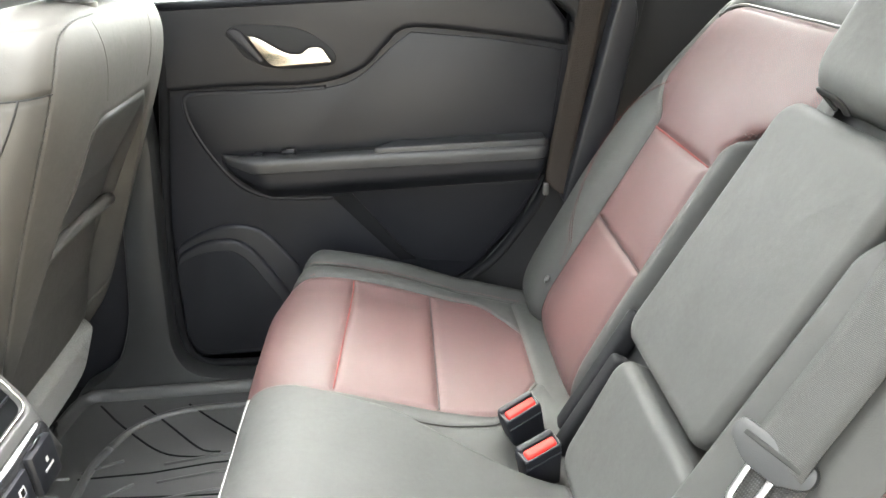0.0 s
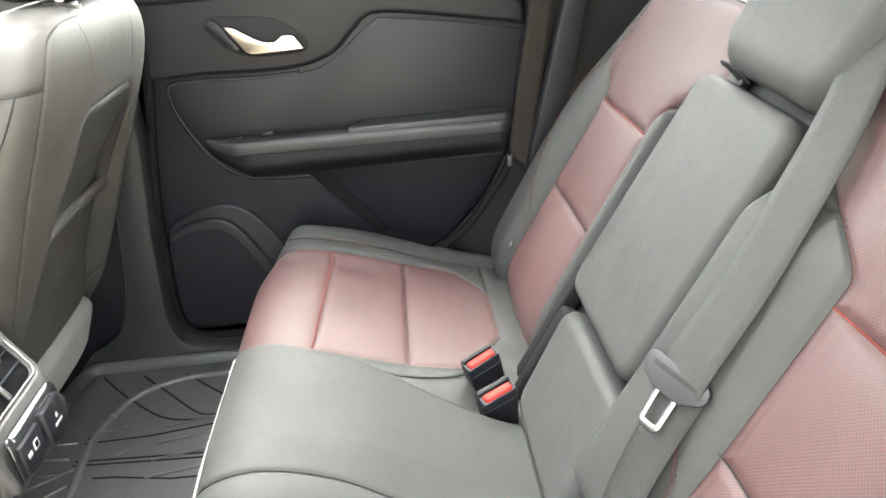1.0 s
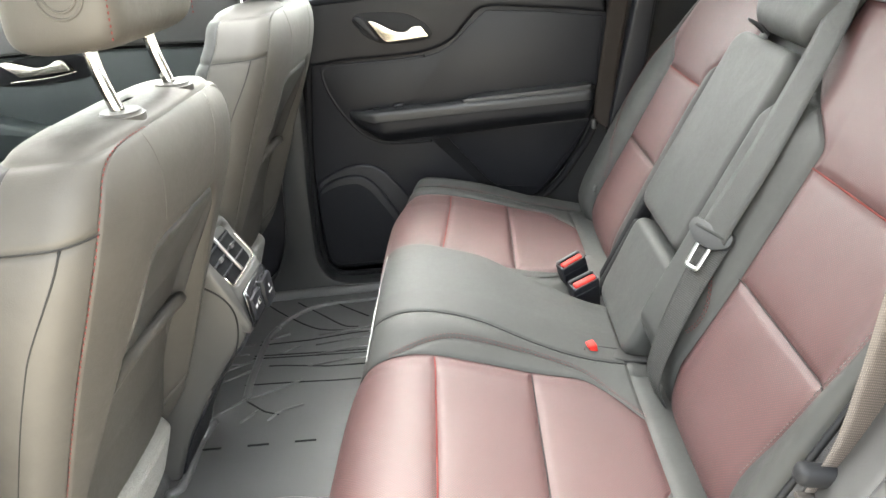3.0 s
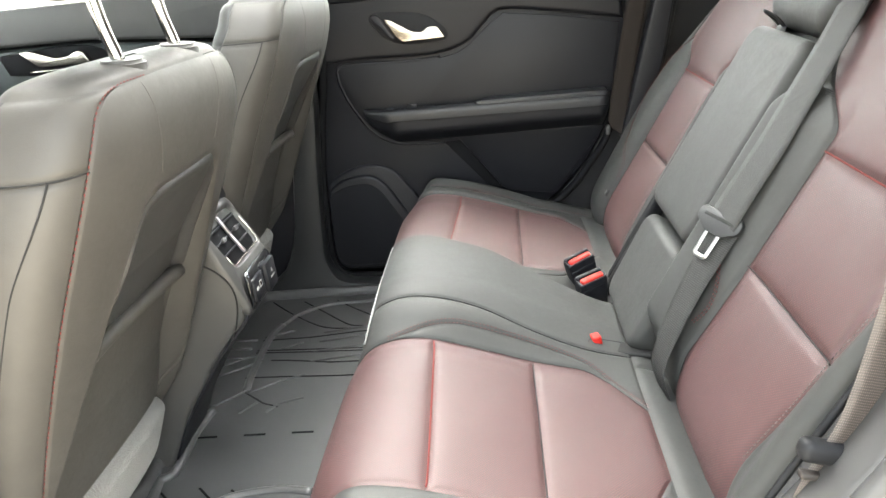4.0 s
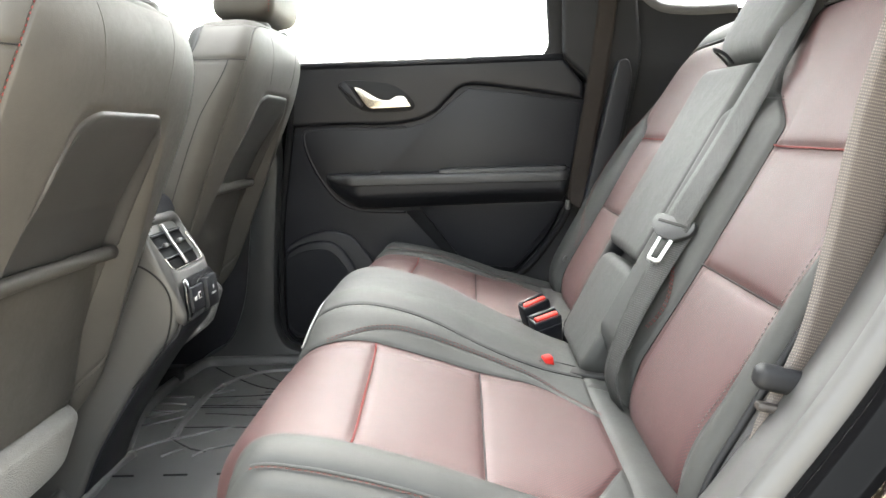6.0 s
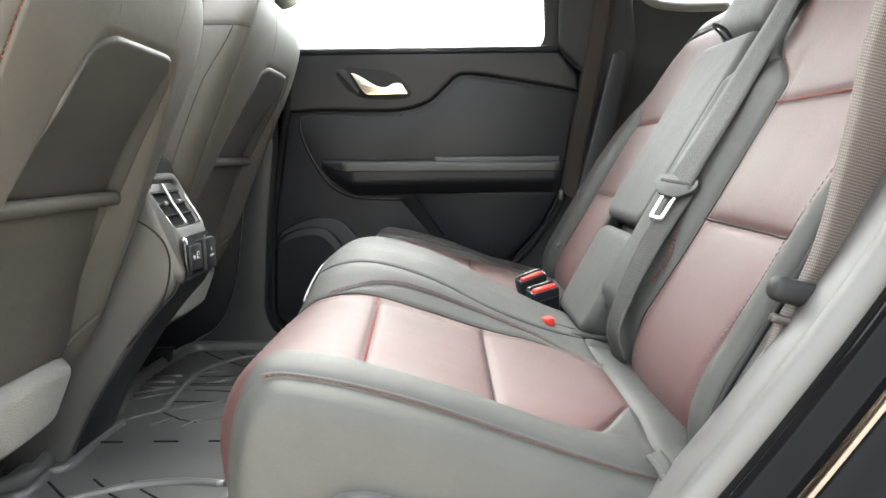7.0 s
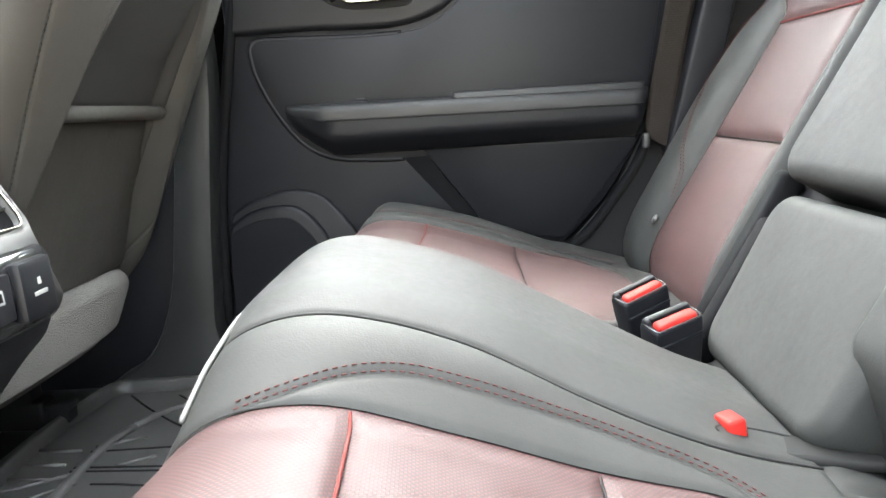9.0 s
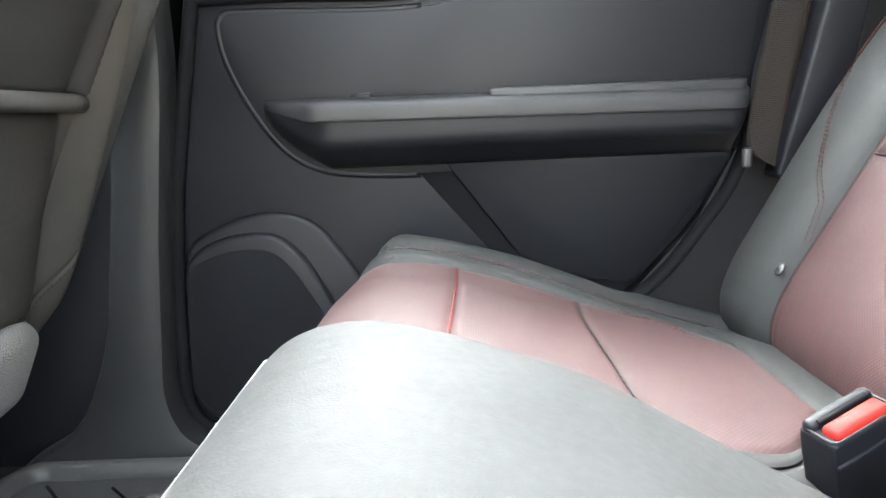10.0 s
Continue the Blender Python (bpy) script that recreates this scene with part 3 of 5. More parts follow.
def arc_edge(u):
    """The stitched arc between the middle place and the inserts."""
    x = XU(u)
    off = 0.033 * smoothstep(-0.085, 0.05, x) * (1 - 0.80 * smoothstep(0.14, 0.30, x))
    return inner_edge(u) - np.where(u < U1 - 0.14, 0.0, off)


def strip_edge(u):
    """The plain seam along the middle place, on its near side."""
    return 0.128 + 0.034 * smoothstep(0.02, 0.26, XU(u))


STITCH_Y = 0.632


def cushion_parts(seat, s):
    """The cushion's panels for one side: s is 1 on the far side, -1 on the near side."""
    def span(a, b):
        fa = a if callable(a) else (lambda u, c=a: np.full_like(u, c))
        fb = b if callable(b) else (lambda u, c=b: np.full_like(u, c))
        return (fa, fb) if s > 0 else ((lambda u: -fb(u)), (lambda u: -fa(u)))

    q = dict(puff=0.006, dip=0.0026, width=0.006)
    # side skirt below the outer seam
    rows = []
    u = np.linspace(U0 + 0.05, U4, 140)
    seam_y = STITCH_Y if s < 0 else 0.602
    edge = bench(u, np.full_like(u, s * seam_y))
    for k in np.linspace(0, 1, 26):
        p = edge.copy()
        turn = math.pi / 2 * min(1, k / 0.45)
        out = (0.082 if s > 0 else 0.036) * math.sin(turn) - (0.020 if s > 0 else 0.075 * max(0, k - 0.45)) * max(0, k - 0.45)
        p[:, 1] += s * out
        drop = (0.050 if s > 0 else 0.034) * (1 - math.cos(turn)) - (0.023 * math.sin(2 * turn) if s > 0 else 0)
        p[:, 2] = edge[:, 2] - 0.0024 - drop + (0.085 + drop - edge[:, 2]) * max(0, k - 0.25) / 0.75
        back = 0.012 * (1 - (1 - min(1, k * 3)) ** 2) + 0.03 * k * k if s > 0 else 0.020 * (1 - (1 - min(1, k * 2)) ** 2) + 0.03 * k * k
        p[:, 0] = edge[:, 0] + back * (1 - smoothstep(-0.09, 0.0, edge[:, 0]))
        rows.append(p)
    r = np.array(rows)
    n, m = r.shape[:2]
    idx = np.arange(n * m).reshape(n, m)
    f = np.stack([idx[:-1, :-1], idx[1:, :-1], idx[1:, 1:], idx[:-1, 1:]], -1).reshape(-1, 4)
    seat = part("cushion", mesh_of("skirt", r.reshape(-1, 3), f), BLACK_LEATHER, seat, "smooth black leather side")
    part("front_panel", quilt(bench, (U0 + 0.05, U1), span(inner_edge, outer_edge), 70, 60, **q), RED_LEATHER, seat)
    part("middle_panel", quilt(bench, (U1, U2), span(inner_edge, outer_edge), 40, 60, **q), RED_LEATHER, seat)
    part("rear_panel", quilt(bench, (U2, U3), span(inner_edge, outer_edge), 40, 60, **q), RED_LEATHER, seat)
    part("rear_band", quilt(bench, (U3, U4), span(0.188, 0.635), 20, 50, puff=0.004, dip=0.0026, width=0.006), BLACK_LEATHER, seat, "black leather band")
    part("outer_bolster", quilt(bench, (U0 + 0.05, U3), span(outer_edge, seam_y), 130, 16, puff=0.003, dip=0.0026, width=0.005), BLACK_LEATHER, seat, "black leather bolster")
    part("inner_bolster", quilt(bench, (U0 + 0.05, U3), span(arc_edge, inner_edge), 130, 10, puff=0.001, dip=0.0014, width=0.003), BLACK_LEATHER, seat, "black leather bolster")
    p = line_on(bench, (U2, U2), (s * 0.212, s * 0.562), 50, -0.0012)
    part("seam", tube(p, 0.0010, 6), DARK_SEAM, seat, "dark seam")
    # piping across the cushion and the thread of the outer seam
    for k in (U1,):
        p = line_on(bench, (k, k), (s * 0.212, s * 0.560), 50, 0.0007)
        part("piping", tube(p, 0.0011), RED_THREAD, seat, "red piping")
    u = np.linspace(float(_run[160]), U3 + 0.02, 200)
    p = bench(u, np.full_like(u, s * (seam_y - 0.001)))
    p[:, 2] += 0.001
    p[:, 1] += s * 0.003
    part("piping", tube(p, 0.0018 if s < 0 else 0.0010), BLACK_LEATHER, seat)
    part("stitching", stitches(p + np.array([0, s * 0.0050, -0.0002 if s < 0 else 0.002]), 0.0034, 0.0024, 0.00065), DULL_THREAD, seat, "red stitching")
    for off in (-0.006, 0.0):
        if s < 0:
            u = np.linspace(U1 - 0.075, U3 + 0.005, 150)
            v = -(arc_edge(u) + off)
        else:
            u = np.linspace(U1 - 0.085, float(u_at(0.272)), 150)
            v = np.interp(XU(u), [-0.08, -0.03, 0.05, 0.15, 0.22, 0.272], [0.575, 0.598, 0.604, 0.592, 0.567, 0.545]) + off
        p = bench(u, v)
        p[:, 2] += 0.0014
        part("stitching", stitches(p, 0.0038, 0.0026, 0.00065), DULL_THREAD, seat, "red stitching")
    return seat


seat_r = thing("rear_seat", "reclined black leather rear seat with dark red perforated inserts", "car seat", "rear seats")
seat_l = thing("rear_seat", "wide black leather rear seat with red inserts and folded armrest", "car seat", "rear seats")
cush_r = cushion_parts(seat_r, 1)
cush_l = cushion_parts(seat_l, -1)
# the raised middle place belongs to the wide cushion
UM = U3
p = line_on(bench, (U0 + 0.16, UM), lambda u: -strip_edge(u), 140, -0.0012)
part("seam", tube(p, 0.0011, 6), DARK_SEAM, cush_l, "dark seam")
part("middle_panel", quilt(bench, (U0 + 0.05, UM), (lambda u: -strip_edge(u), lambda u: rim(XU(u)) - 0.002), 140, 70, puff=0.004, dip=0.0022, width=0.003), BLACK_LEATHER, cush_l, "plain black leather middle place")
part("middle_strip", quilt(bench, (U0 + 0.05, UM), (lambda u: -arc_edge(u), lambda u: -strip_edge(u)), 140, 20, puff=0.001, dip=0.0022, width=0.003), BLACK_LEATHER, cush_l, "plain black leather strip")
part("middle_flap", quilt(bench, (UM, U4), (-0.188, 0.085), 24, 40, puff=0.004, dip=0.0026), BLACK_LEATHER, cush_l, "black leather flap")
part("inner_strip", quilt(bench, (U0 + 0.05, U4), (lambda u: rim(XU(u)) + 0.006, arc_edge), 140, 16, puff=0.003, dip=0.004, width=0.006), BLACK_LEATHER, cush_r, "black leather strip")
p = line_on(bench, (U0 + 0.10, U0 + 0.50), lambda u: rim(XU(u)) - 0.002, 90, 0.001)
part("edge_piping", tube(p, 0.0018), LIT_CORD, cush_l, "edge piping, colour paled for the light it catches")
p = line_on(bench, (float(_run[140]), float(_run[140])), (-0.19, 0.165), 80, 0.0035)
part("edge_piping", tube(p, 0.0019), LIT_CORD, cush_l, "edge piping, colour paled for the light it catches")

# ---- rear bench: backrests ----
BACK = curve([(0.392, 0.225), (0.366, 0.262), (0.360, 0.300), (0.373, 0.342), (0.400, 0.391), (0.457, 0.489), (0.547, 0.645), (0.622, 0.775), (0.655, 0.830), (0.685, 0.868), (0.725, 0.885), (0.775, 0.875), (0.80, 0.84)], 300)
_brun = np.r_[0, np.cumsum(np.linalg.norm(np.diff(BACK, axis=0), axis=1))]
s_at = lambda z: float(np.interp(z, BACK[:262, 1], _brun[:262]))


def rest(sv, y):
    """The backrest's surface: reclined, bolsters forward, outer shoulders rolled to the rear."""
    x, z = np.interp(sv, _brun, BACK[:, 0]), np.interp(sv, _brun, BACK[:, 1])
    a = np.abs(y)
    a = np.where(y > 0, a - 0.042 * smoothstep(0.54, 0.63, a), a)
    low = 1 - smoothstep(0.50, 0.78, z)
    side = np.where(y > 0, smoothstep(0.50, 0.56, a), smoothstep(0.53, 0.59, a))
    fwd = np.where(y > 0, 0.022, 0.020) * side * low - 0.10 * smoothstep(0.585, 0.675, a) - 0.05 * smoothstep(0.52, 0.66, a) * smoothstep(0.62, 0.8, z)
    inn = smoothstep(0.285, 0.235, a) * (1 - smoothstep(0.56, 0.70, z))
    wedge = np.clip((0.288 - a) / 0.140, 0, 1.1) * (1 - smoothstep(0.66, 0.74, z)) * smoothstep(0.30, 0.36, z)
    fwd = fwd + np.where(y < 0, 0.040 * wedge, 0.004 * inn)
    # the far backrest ends beside the middle and turns to the rear there
    fwd = fwd - np.where(y > 0, 0.075, 0.0) * smoothstep(0.252, 0.205, y) * (1 - smoothstep(0.66, 0.72, z))
    z = z - 0.05 * smoothstep(0.45, 0.66, a) * smoothstep(0.74, 0.88, z)
    return np.stack(np.broadcast_arrays(x - 0.866 * fwd, y, z + 0.5 * fwd), axis=-1).astype(float)


S0, S2, S1, SN, SE, ST = s_at(0.235), s_at(0.489), s_at(0.646), s_at(0.705), s_at(0.840), float(_brun[-1])


def back_in(sv):
    return 0.262 + 0.012 * smoothstep(S0, S2, sv)


def back_out(sv):
    return 0.520 - 0.008 * smoothstep(S0, S1, sv)


def up_in(sv):
    return 0.274 - 0.137 * smoothstep(S1 + 0.02, SN + 0.06, sv)


def up_out(sv):
    return 0.512 + 0.085 * smoothstep(S1 + 0.01, SN + 0.02, sv)


def up_out_near(sv):
    return 0.578 + 0.020 * smoothstep(S1, SN, sv)


def back_parts(seat, s):
    wide = 0.042 if s > 0 else 0.0

    def span(a, b):
        fa = a if callable(a) else (lambda u, c=a: np.full_like(u, c))
        fb = b if callable(b) else (lambda u, c=b: np.full_like(u, c))
        return (fa, fb) if s > 0 else ((lambda u: -fb(u)), (lambda u: -fa(u)))

    q = dict(puff=0.007, dip=0.004, width=0.007)
    red_out = back_out if s > 0 else (lambda u: 0.520 + 0.060 * smoothstep(s_at(0.34), s_at(0.56), u))
    top_out = up_out if s > 0 else up_out_near
    # the shell that closes the backrest behind
    lo_y, hi_y = sorted((s * 0.10, s * 0.66))
    shell_line = [(0.37, 0.24), (0.45, 0.24), (0.86, 0.80), (0.84, 0.86), (0.79, 0.835), (0.70, 0.80), (0.42, 0.33)]
    seat = part("backrest", prism(shell_line, lo_y, hi_y, "y", 0.01), DARK_TRIM, seat, "dark backrest shell")
    part("lower_panel", quilt(rest, (S0, S2), span(back_in, red_out), 60, 60, **q), RED_LEATHER, seat)
    part("middle_panel", quilt(rest, (S2, S1), span(back_in, red_out), 50, 60, **q), RED_LEATHER, seat)
    part("upper_panel", quilt(rest, (S1, SE), span(up_in, top_out), 70, 60, **q), RED_LEATHER, seat)
    part("top_panel", quilt(rest, (SE, ST), span(up_in, top_out), 40, 50, puff=0.003, dip=0.003), BLACK_LEATHER, seat, "black leather top")
    p = line_on(rest, (SE, SE), (s * 0.15, s * 0.585), 50, 0.0015)
    part("edge_piping", tube(p, 0.002), SATIN, seat, "pale piping")
    part("outer_bolster", quilt(rest, (S0, ST), span(lambda u: np.where(u < S1, red_out(u), top_out(u)), lambda u: 0.606 + wide + 0.03 * smoothstep(S1, SN, u)), 160, 26, puff=0.003, dip=0.003, width=0.005), BLACK_LEATHER, seat, "black leather bolster")
    part("inner_bolster", quilt(rest, (S0, SN + 0.005), span(0.13 if s < 0 else 0.196, lambda u: np.where(u < S1, back_in(u), np.maximum(up_in(u), 0.0 if s < 0 else 0.20))), 120, 30, puff=0.003, dip=0.003, width=0.005), BLACK_LEATHER, seat, "black leather bolster")
    part("inner_shoulder", quilt(rest, (SN + 0.005, ST), span(0.10, up_in), 60, 26, puff=0.002, dip=0.003, width=0.005), BLACK_LEATHER, seat, "black leather bolster")
    side_edge = lambda u: 0.606 + wide + 0.03 * smoothstep(S1, SN, u)
    part("side_panel", quilt(rest, (S0, ST), span(side_edge, 0.675 + wide), 100, 16, puff=0.0, dip=0.0), MESH_CLOTH, seat, "dark mesh cloth side")
    p = line_on(rest, (S0, S1 + 0.12), lambda u: s * side_edge(u), 80, 0.001)
    part("edge_piping", tube(p, 0.004), DARK_TRIM, seat, "black edge piping")
    p = line_on(rest, (S1, S1), (s * 0.276, s * (0.508 if s > 0 else 0.572)), 40, -0.0006)
    part("piping", tube(p, 0.0011), RED_THREAD, seat, "red piping")
    if s > 0:
        for off in (0.0, 0.006):
            z = np.linspace(0.392, 0.713, 160)
            y = np.interp(z, [0.392, 0.43, 0.468, 0.51, 0.55, 0.59, 0.625, 0.655, 0.68, 0.70, 0.713], [0.516, 0.526, 0.556, 0.590, 0.614, 0.628, 0.632, 0.622, 0.600, 0.570, 0.535]) + off
            p = line_on(rest, np.interp(z, BACK[:230, 1], _brun[:230]), lambda k: y, 160, 0.0042)
            part("stitching", stitches(p, 0.0040, 0.0024, 0.0007), DULL_THREAD, seat, "red stitching")
    else:
        for off in (0.0, 0.005):
            k = np.linspace(0, 1, 50)
            p = rest(np.interp(np.interp(k, [0, 0.5, 1], [0.470, 0.430, 0.388]), BACK[:230, 1], _brun[:230]), -0.232 + off - 0.030 * np.sin(math.pi * np.clip(k * 0.80, 0, 1)))
            p = p + np.array([-0.0035, 0, 0.002])
            part("stitching", stitches(p, 0.0042, 0.0024, 0.0009), DULL_THREAD, seat, "red stitching")
        p = line_on(rest, (s_at(0.36), S1 + 0.05), lambda k: -(red_out(k) + 0.004), 150, 0.0045)
        part("stitching", stitches(p, 0.0042, 0.0026, 0.0007), SATIN, seat, "fine pale stitching")
    for off in (0.004, 0.010):
        p = line_on(rest, (SN + 0.005 - off, SN + 0.005 - off), (s * 0.15, s * 0.245), 40, 0.002)
        part("stitching", stitches(p, 0.004, 0.003, 0.0007), BLACK_LEATHER, seat, "red stitching")
    p = line_on(rest, (S2, S2), (s * 0.270, s * float(red_out(np.array(S2)) - 0.004)), 40, -0.0022)
    part("seam", tube(p, 0.0011, 6), DARK_SEAM, seat, "dark seam")
    # snap button on the bolster
    y = s * (0.529 if s > 0 else 0.234)
    c = line_on(rest, (s_at(0.358), s_at(0.358)), (y, y), 2, 0.004)[0]
    bm = bmesh.new()
    bmesh.ops.create_uvsphere(bm, u_segments=16, v_segments=8, radius=0.0075)
    bmesh.ops.scale(bm, vec=(0.5, 1, 1), verts=bm.verts)
    bmesh.ops.transform(bm, matrix=pose(*c, 0, 30, 0), verts=bm.verts)
    part("snap_button", bm, RUBBER, seat, "small grey snap button")
    return seat


back_r = back_parts(seat_r, 1)
back_l = back_parts(seat_l, -1)


def on_back(z, y, proud):
    """The pose of something set on the middle of the backrest."""
    x = np.interp(z, BACK[:230, 1], BACK[:230, 0])
    return pose(x - 0.866 * proud, y, z + 0.5 * proud, 0, 30, 0)


# middle of the wide backrest: folded armrest, block below it, head block above
def soft_block(name, quad, corner, edge, proud, deep, material, parent, label="", bulge=0.005, side=36):
    """A leather block on the backrest with rounded corners and edges; quad: its four corners (y, z), from low inner round."""
    q = np.array(quad, float)
    W = (np.linalg.norm(q[1] - q[0]) + np.linalg.norm(q[2] - q[3])) / 4
    H = (np.linalg.norm(q[3] - q[0]) + np.linalg.norm(q[2] - q[1])) / 4

    def ring(inset, h):
        w, k, r = max(W - inset, 1e-4), max(H - inset, 1e-4), max(corner - inset, 0.002)
        pts = []
        for cx, cy, a0 in ((w - r, k - r, 0), (-(w - r), k - r, 90), (-(w - r), -(k - r), 180), (w - r, -(k - r), 270)):
            for t in np.linspace(0, 90, side // 4):
                pts.append((cx + r * math.cos(radians(a0 + t)), cy + r * math.sin(radians(a0 + t))))
        out = []
        for x, y in pts:
            s, t = (x / W + 1) / 2, (y / H + 1) / 2
            p = (1 - s) * (1 - t) * q[0] + s * (1 - t) * q[1] + s * t * q[2] + (1 - s) * t * q[3]
            full = h + (bulge * (1 - (x / W) ** 2) * (1 - (y / H) ** 2) if inset > 0 else 0)
            xx = 0.378 + (p[1] - 0.354) * 0.578
            out.append((xx - 0.866 * full, p[0], p[1] + 0.5 * full))
        return out

    rings = [ring(0, proud - deep), ring(0, proud - edge)]
    for t in np.linspace(8, 90, 9):
        rings.append(ring(edge * (1 - math.cos(radians(t))), proud - edge + edge * math.sin(radians(t))))
    m = min(W, H)
    for d in np.linspace(edge, m * 0.90, 8)[1:]:
        rings.append(ring(d * 0.995, proud))
    return part(name, loft(rings), material, parent, label)


armrest = soft_block("armrest", [(-0.114, 0.448), (0.156, 0.448), (0.142, 0.757), (-0.122, 0.753)], 0.030, 0.016, 0.038, 0.08, BLACK_LEATHER, back_l, "folded leather armrest")
loop = curve([(0.0, -0.012, 0.0), (-0.018, -0.015, 0.006), (-0.032, -0.004, 0.008), (-0.032, 0.008, 0.008), (-0.018, 0.014, 0.006), (0.0, 0.012, 0.0)], 24)
m = on_back(0.762, 0.045, 0.026)
loop = np.array([m @ Vector(p) for p in loop])
part("pull_loop", tube(loop, 0.005, 8, flat=0.45), DARK_TRIM, armrest, "black pull loop")
soft_block("lower_block", [(-0.150, 0.282), (0.104, 0.282), (0.124, 0.436), (-0.150, 0.436)], 0.030, 0.015, 0.037, 0.10, BLACK_LEATHER, back_l, "smooth leather block below the armrest", 0.002)
soft_block("head_block", [(-0.122, 0.764), (0.142, 0.768), (0.160, 0.905), (-0.150, 0.905)], 0.045, 0.032, 0.036, 0.14, BLACK_LEATHER, back_l, "smooth leather head block")
bm = box((0.05, 0.36, 0.60), (0, 0, 0), 0.006)
bmesh.ops.transform(bm, matrix=on_back(0.58, 0.03, -0.045), verts=bm.verts)
part("recess_shell", bm, DARK_TRIM, back_l, "dark recess behind the armrest")
for y, z0, z1, h in ((0.205, 0.26, 0.46, 0.012), (0.165, 0.26, 0.41, 0.020)):
    bm = box((0.03, 0.03, (z1 - z0) / 0.866), (0, 0, 0), 0.008)
    bmesh.ops.transform(bm, matrix=on_back((z0 + z1) / 2, y, h - 0.015), verts=bm.verts)
    part("hinge_cover", bm, VOID, back_r, "black plastic hinge cover")


# ---- far door ----
door = thing("far_door", "closed black rear car door with moulded trim, armrest and chrome handle", "car door")
DY = 0.772
outline = [(-0.345, 0.862), (0.385, 0.862), (0.452, 0.79), (0.455, 0.70), (0.405, 0.48), (0.345, 0.38), (0.26, 0.29), (0.10, 0.20), (0.02, 0.11), (-0.375, 0.11), (-0.372, 0.40), (-0.335, 0.66)]
part("door_card", prism(rounded(outline, 0.03), DY, DY + 0.05, "y", 0.006), PLASTIC, door)
# raised upper trim that sweeps down round the handle
upper = curve([(-0.335, 0.70), (-0.20, 0.703), (-0.04, 0.70), (0.05, 0.722), (0.10, 0.765), (0.150, 0.795), (0.30, 0.775), (0.449, 0.748)], 40)
part("upper_trim", prism([tuple(p) for p in upper] + [(0.450, 0.79), (0.40, 0.855), (0.385, 0.862), (-0.340, 0.862)], DY - 0.016, DY + 0.01, "y", 0.012, 4), SOFT_PLASTIC, door, "soft black upper trim")
part("sill_trim", tube([(-0.345, DY - 0.012, 0.858), (0.395, DY - 0.012, 0.858)], 0.010, 10), PLASTIC, door)
# hollowed insert and scoop under the armrest, sweeping to a point in front
sweep = [(-0.296, 0.678), (-0.290, 0.635), (-0.268, 0.582), (-0.231, 0.523), (-0.195, 0.490), (-0.150, 0.473), (-0.08, 0.467), (-0.03, 0.466)]
ins = [tuple(p) for p in curve(sweep, 24)]
ins += [(0.20, 0.474), (0.412, 0.486), (0.418, 0.56), (0.443, 0.738), (0.30, 0.767), (0.150, 0.787)]
ins += [tuple(p) for p in curve([(0.110, 0.760), (0.05, 0.712), (0.0, 0.693), (-0.10, 0.688), (-0.26, 0.692), (-0.286, 0.689)], 16)]
part("door_insert", prism(ins, DY - 0.004, DY + 0.01, "y", 0.003), SOFT_PLASTIC, door, "smooth dark insert")
ridge = curve([(-0.02, 0.690), (-0.10, 0.688), (-0.26, 0.692), (-0.286, 0.689)] + sweep, 70)
part("insert_ridge", tube([(x, DY + 0.001, z) for x, z in ridge], 0.0055, 10), PLASTIC, door)
rings = []
for x in np.linspace(-0.238, 0.412, 60):
    k = (x + 0.238) / 0.65
    end = min(1, ((x + 0.242) / 0.09) ** 0.6, ((0.416 - x) / 0.025) ** 0.5)
    out = 0.010 + 0.052 * max(0.0, end)
    top, bot = 0.571 - 0.004 * k, 0.560 - (0.060 - 0.004 * k) * max(0.15, end)
    bot2 = bot - 0.022 * max(0, end)
    ring = rounded([(DY + 0.02, top - 0.005), (DY - out * 0.52, top - 0.005), (DY - out * 0.62, top + 0.002), (DY - out, top - 0.004), (DY - out * 0.98, bot + 0.010), (DY - out * 0.35, bot2), (DY + 0.02, bot2)], [0.0, 0.002, 0.004, 0.018, 0.012, 0.012, 0.0], 6)
    rings.append([(x, y, z) for y, z in ring])
part("door_armrest", loft(rings), SOFT_PLASTIC, door, "padded black armrest")
# upper roll, coloured lighter than the armrest where light falls from above
rings = []
for x in np.linspace(-0.237, 0.411, 60):
    end = max(0.0, min(1, ((x + 0.240) / 0.07) ** 0.6, ((0.415 - x) / 0.02) ** 0.5))
    out, top = 0.012 + 0.0525 * end, 0.5725 - 0.004 * (x + 0.238) / 0.65
    low = top - 0.006 - 0.024 * end
    ring = rounded([(DY - 0.006, top - 0.006), (DY - out * 0.52, top - 0.006), (DY - out * 0.62, top + 0.002), (DY - out, top - 0.003), (DY - out * 0.985, low), (DY - 0.006, low)], [0.0, 0.002, 0.005, 0.020, 0.003, 0.0], 6)
    rings.append([(x, y, z) for y, z in ring])
part("armrest_roll", loft(rings), ARM_PAD, door, "padded armrest roll, colour lightened for light from above")
part("armrest_seam", tube([(x, DY - 0.0628, 0.5415 - 0.006 * x) for x in np.linspace(-0.16, 0.395, 20)], 0.0014, 6), DARK_SEAM, door)
part("armrest_pad", prism(rounded([(0.060, DY - 0.056), (0.402, DY - 0.056), (0.402, DY), (0.105, DY)], 0.012), 0.556, 0.5785, "z", 0.010, 4), ARM_PAD, door, "raised armrest pad")
